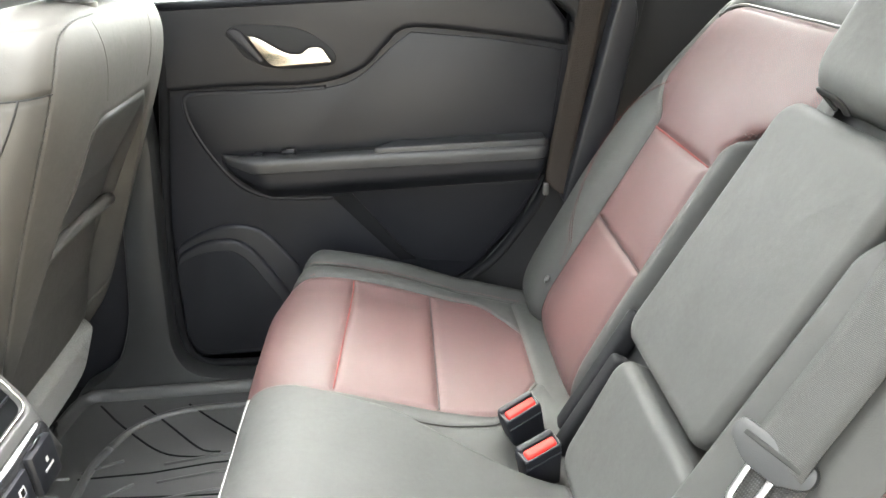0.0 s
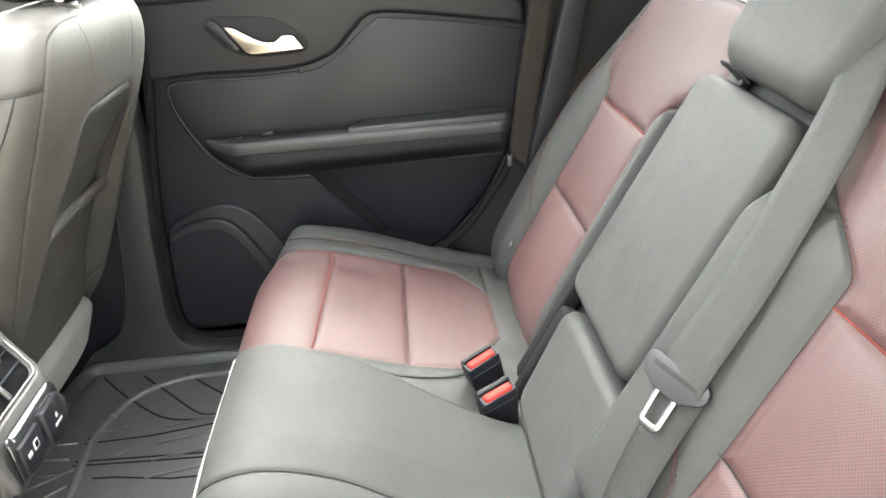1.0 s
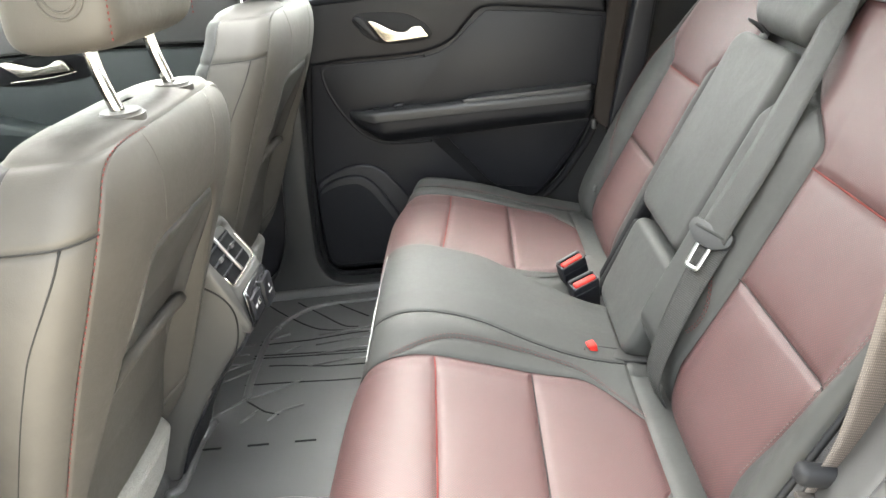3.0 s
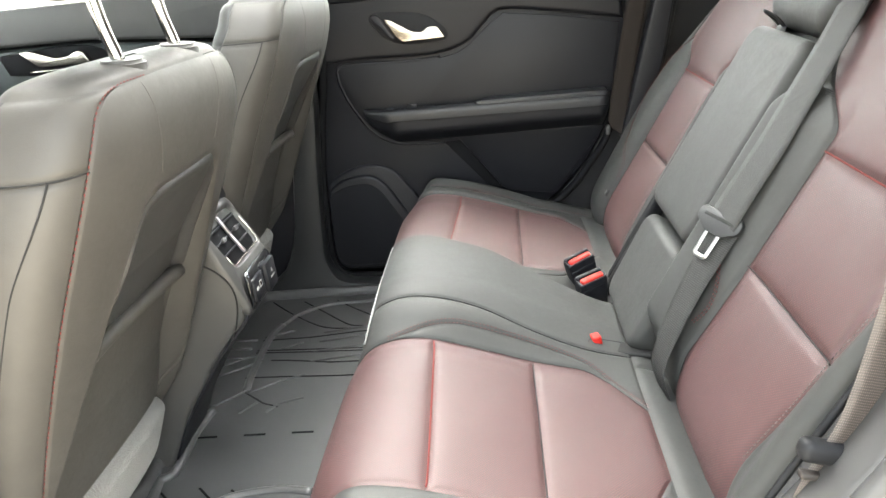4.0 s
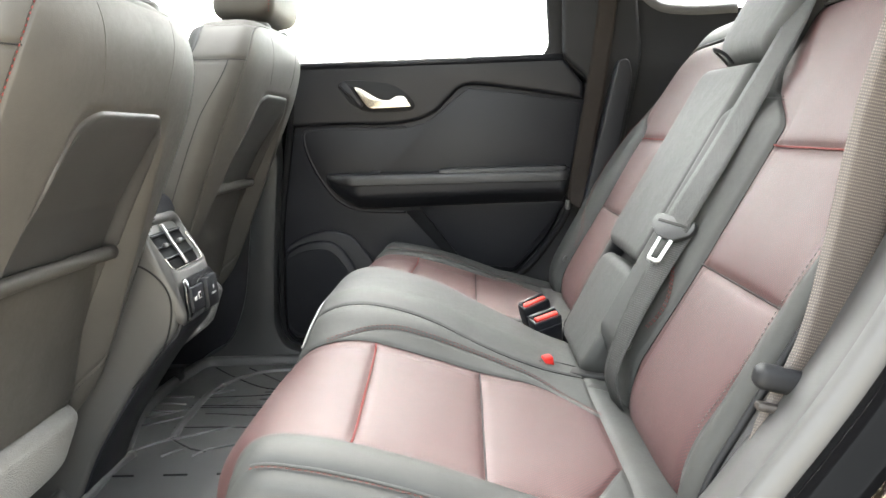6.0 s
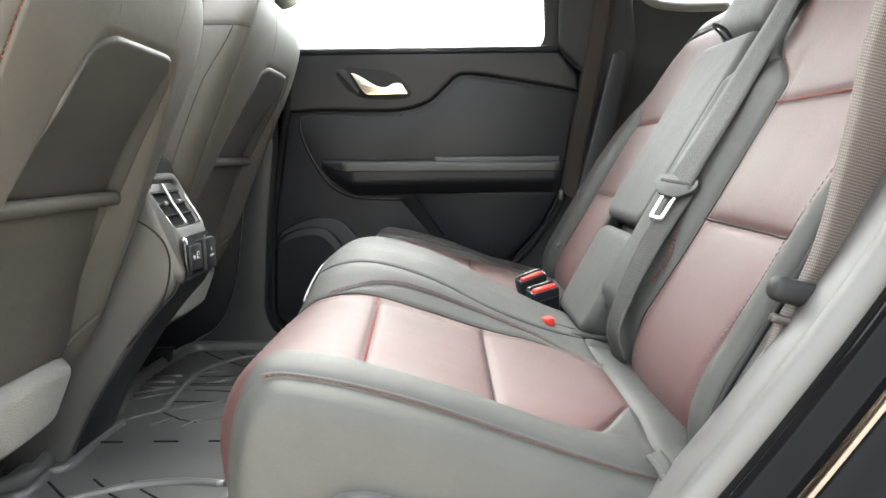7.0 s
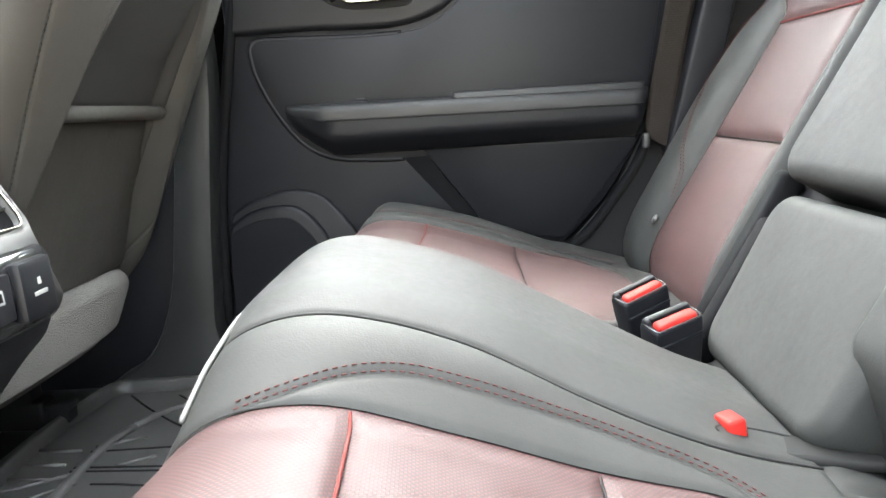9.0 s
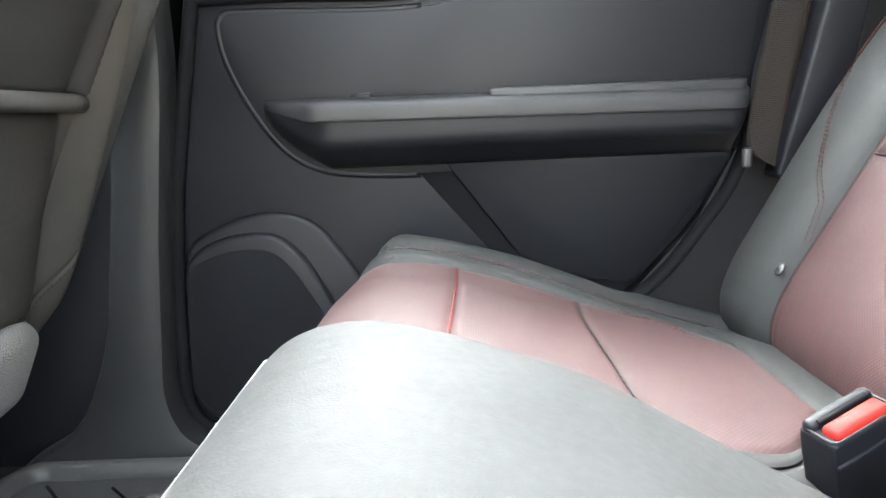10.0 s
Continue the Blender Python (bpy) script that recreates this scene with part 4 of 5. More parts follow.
part("pull_cup", prism(rounded([(-0.045, DY - 0.030), (0.066, DY - 0.030), (0.098, DY - 0.004), (-0.045, DY - 0.004)], 0.008), 0.556, 0.5675, "z", 0.001), DARK_SEAM, door, "dark grab recess")
switch = part("switch_plate", prism(rounded([(-0.205, DY - 0.030), (-0.045, DY - 0.030), (-0.045, DY - 0.006), (-0.195, DY - 0.006)], 0.008), 0.556, 0.5685, "z", 0.002), PLASTIC, door)
part("window_switch", box((0.028, 0.018, 0.010), (-0.105, DY - 0.019, 0.5725), 0.003), PLASTIC, switch)
part("switch_mark", box((0.016, 0.003, 0.002), (-0.100, DY - 0.025, 0.5778), 0.0005), GREY_PLASTIC, switch)
part("lock_switch", box((0.018, 0.014, 0.006), (-0.165, DY - 0.019, 0.5705), 0.002), PLASTIC, switch)
# handle in its hollow
bez = [tuple(p) for p in curve([(-0.195, 0.800), (-0.185, 0.815), (-0.15, 0.818), (-0.06, 0.806), (-0.01, 0.775), (0.006, 0.750), (-0.006, 0.735), (-0.06, 0.732), (-0.12, 0.736), (-0.165, 0.758)], 40)]
part("handle_bezel", prism(bez, DY - 0.0185, DY + 0.0, "y", 0.003), DARK_TRIM, door, "dark handle hollow")
part("bezel_wing", prism(rounded([(-0.192, 0.806), (-0.180, 0.814), (-0.165, 0.808), (-0.128, 0.752), (-0.138, 0.746)], 0.006), DY - 0.026, DY, "y", 0.004), PLASTIC, door)
blade = rounded([(-0.152, 0.800), (-0.136, 0.797), (-0.083, 0.764), (-0.058, 0.761), (-0.042, 0.773), (-0.018, 0.772), (-0.001, 0.744), (-0.112, 0.742), (-0.126, 0.758)], [0.004, 0.008, 0.012, 0.008, 0.006, 0.006, 0.004, 0.010, 0.010], 4)
part("door_handle", prism(blade, DY - 0.040, DY - 0.016, "y", 0.006, 3), CHROME, door, "satin chrome door handle")
# map pocket and speaker
pocket = rounded([(0.0, 0.488), (0.375, 0.487), (0.40, 0.478), (0.262, 0.302), (0.125, 0.32)], [0.01, 0.01, 0.01, 0.02, 0.03])
part("lower_panel", prism(pocket, DY - 0.012, DY + 0.01, "y", 0.006), SOFT_PLASTIC, door, "raised lower trim panel")
# dark wedge laid on the door for the shade between panels
part("panel_shade", prism([(-0.036, 0.472), (0.003, 0.490), (0.133, 0.315), (0.098, 0.315)], DY - 0.003, DY + 0.01, "y", 0.001), VOID, door, "dark strip for the shade between trim panels")
swell = rounded([(-0.366, 0.378), (-0.305, 0.412), (-0.236, 0.424), (-0.180, 0.408), (-0.120, 0.330), (-0.05, 0.18), (-0.08, 0.118), (-0.362, 0.118)], [0.02, 0.05, 0.05, 0.05, 0.08, 0.04, 0.03, 0.03])
part("speaker_swell", prism(swell, DY - 0.009, DY + 0.01, "y", 0.009, 5), PLASTIC, door)
spk = rounded([(-0.367, 0.362), (-0.305, 0.393), (-0.236, 0.394), (-0.200, 0.364), (-0.105, 0.20), (-0.110, 0.124), (-0.355, 0.124), (-0.375, 0.17)], [0.03, 0.05, 0.04, 0.04, 0.05, 0.03, 0.03, 0.03])
part("speaker_rim", prism(spk, DY - 0.021, DY + 0.01, "y", 0.009, 4), PLASTIC, door)
spk2 = rounded([(-0.364, 0.346), (-0.305, 0.371), (-0.243, 0.371), (-0.212, 0.340), (-0.130, 0.20), (-0.130, 0.136), (-0.340, 0.135), (-0.369, 0.17)], [0.02, 0.04, 0.03, 0.03, 0.05, 0.03, 0.03, 0.03])
part("speaker_grille", prism(spk2, DY - 0.0235, DY, "y", 0.002), GRILLE, door, "black speaker grille")
seal = curve([(-0.300, DY - 0.005, 0.86), (-0.338, DY - 0.01, 0.64), (-0.372, DY - 0.012, 0.42), (-0.384, DY - 0.012, 0.18), (-0.360, DY - 0.012, 0.112), (-0.30, DY - 0.012, 0.098), (-0.05, DY - 0.012, 0.095)], 50)
part("door_seal", tube(seal, 0.010, 10), VOID, door, "black rubber seal")
rear_seal = curve([(0.462, DY - 0.006, 0.79), (0.463, DY - 0.006, 0.70), (0.415, DY - 0.008, 0.48), (0.355, DY - 0.008, 0.375), (0.27, DY - 0.008, 0.283), (0.11, DY - 0.008, 0.192), (0.03, DY - 0.008, 0.105)], 60)
part("door_seal", tube(rear_seal, 0.015, 10, flat=0.6), VOID, door, "black rubber seal")
part("window_frame", prism(rounded([(0.335, 0.855), (0.362, 0.885), (0.348, 1.27), (0.40, 1.27), (0.402, 0.855)], [0.0, 0.02, 0.0, 0.0, 0.0]), DY - 0.006, DY + 0.020, "y", 0.004), DARK_TRIM, door)
pane = part("window_pane", prism([(-0.34, 0.85), (0.38, 0.85), (0.36, 1.26), (-0.29, 1.27)], DY + 0.022, DY + 0.026, "y", 0), GLASS, door, "clear side window")
pane.visible_shadow = False

# ---- front seats ----
# height, half width, rear face x, depth of a front seat's back
FRONT = curve([(0.15, 0.215, -0.500, 0.12), (0.24, 0.240, -0.464, 0.13), (0.35, 0.258, -0.418, 0.15), (0.47, 0.270, -0.368, 0.17), (0.60, 0.278, -0.312, 0.18), (0.70, 0.276, -0.268, 0.18), (0.76, 0.264, -0.247, 0.17), (0.80, 0.246, -0.240, 0.155), (0.830, 0.224, -0.243, 0.145), (0.847, 0.194, -0.252, 0.122), (0.8555, 0.150, -0.266, 0.085), (0.8585, 0.080, -0.284, 0.040), (0.859, 0.015, -0.300, 0.008)], 240)
_frun = np.r_[0, np.cumsum(np.linalg.norm(np.diff(FRONT[:, [0, 2]], axis=0), axis=1))]
f_at = lambda z: float(np.interp(z, FRONT[:, 0], _frun))


def knee_hollow(a, z):
    """Depth of the knee hollow in a front seat's rear face, at a across from its middle and height z."""
    edge = np.interp(z, [0.20, 0.27, 0.35, 0.527, 0.70, 0.722], [0.245, 0.235, 0.212, 0.168, 0.118, 0.108])
    deep = np.interp(z, [0.16, 0.27, 0.40, 0.527, 0.60, 0.70, 0.722], [0.030, 0.036, 0.050, 0.054, 0.042, 0.010, 0.0])
    return deep * (1 - smoothstep(edge - 0.020, edge + 0.012, np.abs(a)))


def front_back(yc, lift):
    """The surface of a front seat's back: u runs up it, v round it in metres from the middle of its rear face."""
    def P(u, v):
        get = lambda k: np.interp(u, _frun, FRONT[:, k])
        z, w, xb, dep = get(0), get(1), get(2), get(3)
        th = v / 0.22
        s, c = np.sin(th), np.cos(th)
        y = -w * np.sign(s) * np.abs(s) ** 0.62
        d = dep / 2
        x = xb - d + d * np.sign(c) * np.abs(c) ** 0.50
        x = np.where(c > 0, x - knee_hollow(y, z), x)
        return np.stack(np.broadcast_arrays(x, yc + y, z + lift), axis=-1).astype(float)
    return P


def front_seat(yc, lift, drop, label):
    """A front seat seen from behind: leather back with a knee hollow and map pocket, head restraint on posts."""
    seat = thing("front_seat", label, "car seat", "front seats")
    P = front_back(yc, lift)
    lo, hi, rim_u, turn_u = f_at(0.16), float(_frun[-1]), f_at(0.843), f_at(0.750)
    side_v = lambda u: 0.201 - 0.012 * smoothstep(f_at(0.45), lo, u)
    arch = lambda u: side_v(u) * (1 - np.clip((u - turn_u) / (rim_u - turn_u), 0, 0.99999) ** 5.0) ** (1 / 5.0)
    q = dict(puff=0.001, dip=0.0022, width=0.005)
    back = part("backrest", quilt(P, (lo, rim_u), (lambda u: -arch(u), arch), 260, 130, seam=(0, 0, 1, 1), puff=0.0, dip=0.0022, width=0.005), SHELL, seat, "smooth dark leather back panel")
    cut = f_at(0.772)
    e2, e3 = 0.22 * 1.75, 0.22 * 2.75
    for sgn in (-1, 1):
        e1 = lambda u, g=sgn: g * arch(u)
        for name, a, b in (("lower_side", lo, cut), ("upper_side", cut, rim_u)):
            part(name, quilt(P, (a, b), (e1, sgn * e2) if sgn > 0 else (sgn * e2, e1), 110, 70, **q), SHELL, seat, "black leather side")
            part("front_face", quilt(P, (a, b), (sgn * e2, sgn * e3) if sgn > 0 else (sgn * e3, sgn * e2), 60, 30, **q), BLACK_LEATHER, seat, "black leather front")
        p = line_on(P, rim_u - 0.00002 - (rim_u - f_at(0.25)) * (1 - np.linspace(0, 1, 700)) ** 4, lambda u, g=sgn: g * (arch(u) + 0.006), 700, 0.0012)
        part("stitching", stitches(p, 0.0032, 0.0036, 0.0008), RED_THREAD if yc < 0 and sgn > 0 else BLACK_LEATHER, seat, "stitched edge")
        p = line_on(P, (f_at(0.20), cut), lambda u, g=sgn: g * (0.322 - 0.028 * smoothstep(f_at(0.66), cut, u)), 60, 0.0002)
        part("seam", tube(p, 0.0012, 6), DARK_SEAM, seat, "dark seam")
        p = line_on(P, (cut, cut), (sgn * float(arch(np.array(cut))), sgn * e2), 50, 0.0002)
        part("seam", tube(p, 0.0009, 6), DARK_SEAM, seat, "dark seam")
        # soft seams from the top edge to the hollow's corners
        p = [P(np.array(f_at(z)), np.array(0.22 * sgn * math.asin((w / float(np.interp(z, FRONT[:, 0], FRONT[:, 1]))) ** (1 / 0.62)))) for z, w in zip(np.linspace(0.735, 0.838, 24), np.linspace(0.088, 0.106, 24))]
        part("seam", tube(np.array(p), 0.0005, 6), SHELL, seat, "soft seam")
    part("top_panel", quilt(P, (rim_u, hi), (-0.22 * math.pi, 0.22 * math.pi), 40, 160, seam=(1, 0, 0, 0), **q), SHELL, seat, "black leather top")

    def pad_on(name, outline, proud, mat, lab="", soft=0.010, step=0.0024):
        """A puffed panel on the rear face inside an outline of (across, up) pairs; its rim sinks into the face."""
        o = np.array(outline)
        ga = np.arange(o[:, 0].min() - 0.02, o[:, 0].max() + 0.02, step)
        gz = np.arange(o[:, 1].min() - 0.02, o[:, 1].max() + 0.02, step)
        A, Z = np.meshgrid(ga, gz, indexing="ij")
        dist, inside = np.full(A.shape, 9.0), np.zeros(A.shape, bool)
        for i in range(len(o)):
            p, r = o[i - 1], o[i]
            e = r - p
            t = np.clip(((A - p[0]) * e[0] + (Z - p[1]) * e[1]) / (e @ e + 1e-12), 0, 1)
            dist = np.minimum(dist, np.hypot(A - p[0] - t * e[0], Z - p[1] - t * e[1]))
            cross = (p[1] > Z) != (r[1] > Z)
            with np.errstate(divide="ignore", invalid="ignore"):
                inside ^= cross & (A < p[0] + (Z - p[1]) / (r[1] - p[1]) * e[0])
        sd = np.where(inside, dist, -dist)
        k = np.clip(sd / soft, 0, 1)
        h = proud * np.sqrt(1 - (1 - k) ** 2) + np.minimum(sd, 0) * 1.2 - 0.0006
        w = np.interp(Z, FRONT[:, 0], FRONT[:, 1])
        th = -0.22 * np.sign(A) * np.arcsin(np.clip(np.abs(A) / w, 0, 1) ** (1 / 0.62))
        pos = P(np.interp(Z, FRONT[:, 0], _frun), th)
        pos[..., 0] += h * 0.92
        pos[..., 2] -= h * 0.38
        idx = np.arange(A.size).reshape(A.shape)
        quads = np.stack([idx[:-1, :-1], idx[1:, :-1], idx[1:, 1:], idx[:-1, 1:]], -1).reshape(-1, 4)
        keep = (sd.ravel()[quads] > -0.009).all(1)
        return part(name, mesh_of(name, pos.reshape(-1, 3), quads[keep]), mat, seat, lab)

    pad_on("upper_shell", rounded([(-0.165, 0.530), (-0.142, 0.660), (-0.098, 0.716), (0.100, 0.714), (0.122, 0.690), (0.163, 0.530)], [0.004, 0.05, 0.035, 0.022, 0.022, 0.004], 8), 0.007, SHELL_GREY, "smooth dark back shell")
    pad_on("map_pocket", rounded([(-0.205, 0.285), (-0.165, 0.515), (0.163, 0.515), (0.205, 0.285)], 0.008), 0.006, SHELL, "dark map pocket")
    xr = P(np.array(f_at(0.522)), np.array(0.0))[0]
    bar = np.array([(xr + 0.012 + 0.006 * (b / 0.15) ** 2, yc + b, 0.5225 + lift) for b in np.linspace(-0.158, 0.158, 18)])
    part("pocket_edge", tube(bar, 0.0105, 14), SHELL, seat, "rolled pocket edge")
    pad_on("kick_panel", rounded([(-0.225, 0.178), (-0.235, 0.262), (-0.15, 0.283), (0.15, 0.283), (0.232, 0.268), (0.222, 0.178)], 0.03), 0.022, CARPET, "grey carpet kick panel", 0.018)
    # head restraint
    rings = []
    mid_y = yc + (0.02 if yc > 0 else 0.006)
    lean = lambda k: -0.303 + 0.022 * k
    for k in 0.5 - 0.5 * np.cos(np.linspace(0, math.pi, 40)):
        e = max(0.0, 1 - abs(2 * k - 1) ** 9) ** 0.5
        w, d = 0.131 * (0.60 + 0.40 * e), 0.064 * (0.42 + 0.58 * e)
        ring = rounded([(lean(k) + d, -w), (lean(k) + d, w), (lean(k) - d, w), (lean(k) - d, -w)], min(0.036, d * 0.8), 10)
        rings.append([(a, mid_y + b, 0.926 - drop + 0.20 * k + lift) for a, b in ring])
    hr = part("head_restraint", loft(rings), SHELL, seat, "smooth leather head restraint")
    for sgn in (-1, 1):
        p = [(lean(k) + 0.0565, mid_y + sgn * 0.1245, 0.926 - drop + 0.20 * k + lift) for k in np.linspace(0.06, 0.94, 60)]
        part("stitching", stitches(p, 0.0030, 0.0034, 0.0009), RED_THREAD, hr, "red stitching")
        for r in (0.017, 0.024):
            ringp = [(-0.284 + r * math.cos(t), mid_y + sgn * 0.1312, 0.988 - drop + lift + r * math.sin(t)) for t in np.linspace(0, 2 * math.pi, 40, endpoint=False)]
            part("round_button", tube(ringp, 0.0016, 8, closed=True), SHELL, hr, "round release button")
    for sgn in (-1, 1):
        a = (-0.279, mid_y + sgn * 0.081, 0.850 + lift)
        b = (-0.296, mid_y + sgn * 0.081, 0.945 + lift)
        part("post", tube(curve([a, ((a[0] + b[0]) / 2 - 0.003, a[1], (a[2] + b[2]) / 2), b], 8), 0.0075, 16), POLISHED, seat, "chrome post")
        bm = bmesh.new()
        bmesh.ops.create_cone(bm, cap_ends=True, segments=36, radius1=0.031, radius2=0.029, depth=0.012)
        bmesh.ops.bevel(bm, geom=[e for e in bm.edges if e.verts[0].co.z > 0 and e.verts[1].co.z > 0], offset=0.004, segments=3, affect="EDGES")
        bmesh.ops.scale(bm, vec=(0.85, 1, 1), verts=bm.verts)
        bmesh.ops.transform(bm, matrix=pose(a[0], a[1], a[2] + 0.005, 0, 4, 0), verts=bm.verts)
        part("post_collar", bm, COLLAR, seat, "grey plastic collar")
    # cushion and rails under it
    part("cushion", pad_box((-0.98, yc - 0.25, 0.24 + lift), (-0.50, yc + 0.25, 0.42 + lift), 0.05), BLACK_LEATHER, seat)
    for sgn in (-1, 1):
        rail = part("seat_rail", box((0.36, 0.045, 0.05), (-0.81, yc + sgn * 0.17, 0.095), 0.008), DARK_TRIM, seat)
        part("rail_end", box((0.040, 0.034, 0.036), (-0.612, yc + sgn * 0.17, 0.096), 0.006, 3), DARK_TRIM, rail)
        part("rail_bolt", tube([(-0.594, yc + sgn * 0.17 - 0.014, 0.108), (-0.594, yc + sgn * 0.17 + 0.014, 0.108)], 0.007, 12), DARK_TRIM, rail)
        part("seat_leg", box((0.06, 0.045, 0.14 + lift), (-0.68, yc + sgn * 0.17, 0.18 + lift / 2), 0.008), DARK_TRIM, seat)
    return seat


def pad_box(lo, hi, bevel):
    size = [b - a for a, b in zip(lo, hi)]
    return box(size, [(a + b) / 2 for a, b in zip(lo, hi)], bevel, 4)


front_seat(-0.371, 0.0, 0.0, "dark leather driver seat with red stitching and raised head restraint")
front_seat(0.371, 0.05, 0.062, "dark leather front passenger seat with map pocket and carpet panel")

# ---- console end, mats, belts ----
console = thing("centre_console", "grey console end with air vents and charging sockets", "console")
side = curve([(-0.62, 0.58), (-0.47, 0.575), (-0.408, 0.550), (-0.376, 0.490), (-0.346, 0.442), (-0.338, 0.405), (-0.350, 0.362), (-0.376, 0.335), (-0.412, 0.290), (-0.458, 0.225), (-0.505, 0.150), (-0.55, 0.05)], 60)
part("console_body", prism([tuple(p) for p in side] + [(-1.2, 0.05), (-1.2, 0.58)], -0.085, 0.085, "y", 0.012, 3), SATIN, console)

mat = thing("floor_mat", "black rubber all-weather floor mat with raised ribs", "floor mat")
part("mat_base", prism(rounded([(-0.62, -0.70), (0.06, -0.70), (0.06, 0.70), (-0.62, 0.70)], 0.05), 0.05, 0.072, "z", 0.004), RUBBER, mat)
part("console_top", prism(rounded([(-0.66, 0.565), (-0.44, 0.556), (-0.398, 0.548), (-0.404, 0.574), (-0.445, 0.606), (-0.66, 0.618)], [0, 0, 0.006, 0.014, 0.03, 0]), -0.089, 0.089, "y", 0.016, 4), SOFT_PLASTIC, console, "dark console lid")


FACE = curve([(-0.410, 0.553), (-0.376, 0.492), (-0.345, 0.442), (-0.337, 0.405), (-0.350, 0.362)], 60)
FACE_RUN = np.r_[0, np.cumsum(np.linalg.norm(np.diff(FACE, axis=0), axis=1))]


def on_face(s, y, h=0.0):
    """A point on the console's sloping end: s from its upper to its lower edge, h above it."""
    line, run = FACE, FACE_RUN
    x, z = np.interp(s, run, line[:, 0]), np.interp(s, run, line[:, 1])
    x2, z2 = np.interp(s + 0.004, run, line[:, 0]), np.interp(s + 0.004, run, line[:, 1])
    d = np.array([x2 - x, z2 - z])
    d /= np.linalg.norm(d) + 1e-12
    return (x - d[1] * h, y, z + d[0] * h)


def face_block(name, s0, s1, y0, y1, h0, h1, material, parent, label="", bevel=0.002):
    """A block lying on the console's end."""
    c = np.array(on_face((s0 + s1) / 2, (y0 + y1) / 2, (h0 + h1) / 2))
    a, b = np.array(on_face(s0, 0)), np.array(on_face(s1, 0))
    tilt = math.degrees(math.atan2(b[0] - a[0], -(b[2] - a[2])))
    bm = box((h1 - h0, y1 - y0, abs(s1 - s0)), (0, 0, 0), bevel, 2)
    bmesh.ops.transform(bm, matrix=pose(*c, 0, -tilt, 0), verts=bm.verts)
    return part(name, bm, material, parent, label)


def face_ring(s0, s1, w, r, h):
    """A rounded outline on the console's end, at height h above it."""
    pts = rounded([(s0, -w), (s1, -w), (s1, w), (s0, w)], r, 9)
    return [on_face(a, b, h) for a, b in pts]


hood = [face_ring(0.000, 0.200, 0.0855, 0.022, -0.006), face_ring(0.001, 0.199, 0.0850, 0.022, 0.006), face_ring(0.005, 0.194, 0.0820, 0.020, 0.0105), face_ring(0.014, 0.114, 0.0770, 0.022, 0.0115), face_ring(0.018, 0.110, 0.0735, 0.020, 0.0095), face_ring(0.021, 0.106, 0.0710, 0.018, 0.0015)]
part("vent_surround", loft(hood, cap=False), SATIN, console, "smooth grey surround")
vent = part("air_vent", loft([face_ring(0.020, 0.107, 0.072, 0.018, 0.0005), face_ring(0.022, 0.105, 0.070, 0.016, 0.0024), face_ring(0.060, 0.066, 0.010, 0.002, 0.0024)]), VOID, console, "black air vent with slats")
for k in range(3):
    face_block("slat", 0.038 + 0.022 * k, 0.0405 + 0.022 * k, -0.066, 0.066, 0.002, 0.0085, PLASTIC, vent, "", 0.001)
for a, b in ((0.024, 0.064), (0.064, 0.103)):
    face_block("vent_bar", a, b, -0.0035, 0.0035, 0.006, 0.0105, STEEL, vent, "silver centre bar", 0.001)
for y in (-0.034, 0.032):
    face_block("vent_tab", 0.057, 0.065, y - 0.007, y + 0.007, 0.006, 0.012, GREY_PLASTIC, vent, "small grey tab", 0.002)
lip = [on_face(a, b, 0.0098) for a, b in rounded([(0.050, 0.0715), (0.1065, 0.0715), (0.1065, -0.0715), (0.085, -0.0715)], [0, 0.018, 0.018, 0], 9)]
part("vent_trim", tube(lip, 0.0016, 8), CHROME, vent, "bright vent edge")
sock = part("socket_panel", loft([face_ring(0.124, 0.193, 0.0700, 0.014, 0.0085), face_ring(0.126, 0.191, 0.0680, 0.012, 0.0118), face_ring(0.140, 0.178, 0.050, 0.010, 0.0122), face_ring(0.155, 0.163, 0.020, 0.003, 0.0122)]), GLOSS_BLACK, console, "black socket panel")
usb = face_block("usb_plate", 0.138, 0.180, -0.062, -0.008, 0.006, 0.0138, PLASTIC, sock, "twin charging ports")
face_block("usb_port", 0.155, 0.162, -0.054, -0.043, 0.012, 0.0145, LIGHT_MARK, usb, "", 0.001)
face_block("usb_port", 0.150, 0.163, -0.036, -0.022, 0.012, 0.0145, LIGHT_MARK, usb, "", 0.001)
face_block("usb_slot", 0.1525, 0.1605, -0.033, -0.025, 0.012, 0.0150, GLOSS_BLACK, usb, "", 0.0005)
cover = face_block("socket_cover", 0.131, 0.187, -0.002, 0.052, 0.006, 0.0200, SOFT_PLASTIC, sock, "hinged power socket cover", 0.005)
face_block("cover_mark", 0.150, 0.157, 0.022, 0.028, 0.018, 0.0206, LIGHT_MARK, cover, "", 0.0005)
face_block("cover_mark", 0.160, 0.164, 0.014, 0.036, 0.018, 0.0206, LIGHT_MARK, cover, "", 0.0005)
face_block("cover_slot", 0.133, 0.1355, 0.012, 0.036, 0.018, 0.0206, GLOSS_BLACK, cover, "", 0.0005)
face_block("cover_grip", 0.174, 0.177, 0.016, 0.034, 0.018, 0.0212, SOFT_PLASTIC, cover, "", 0.001)
foot = curve([(-0.342, 0.385), (-0.352, 0.360), (-0.378, 0.333), (-0.414, 0.290), (-0.460, 0.225), (-0.507, 0.150), (-0.552, 0.05)], 30)
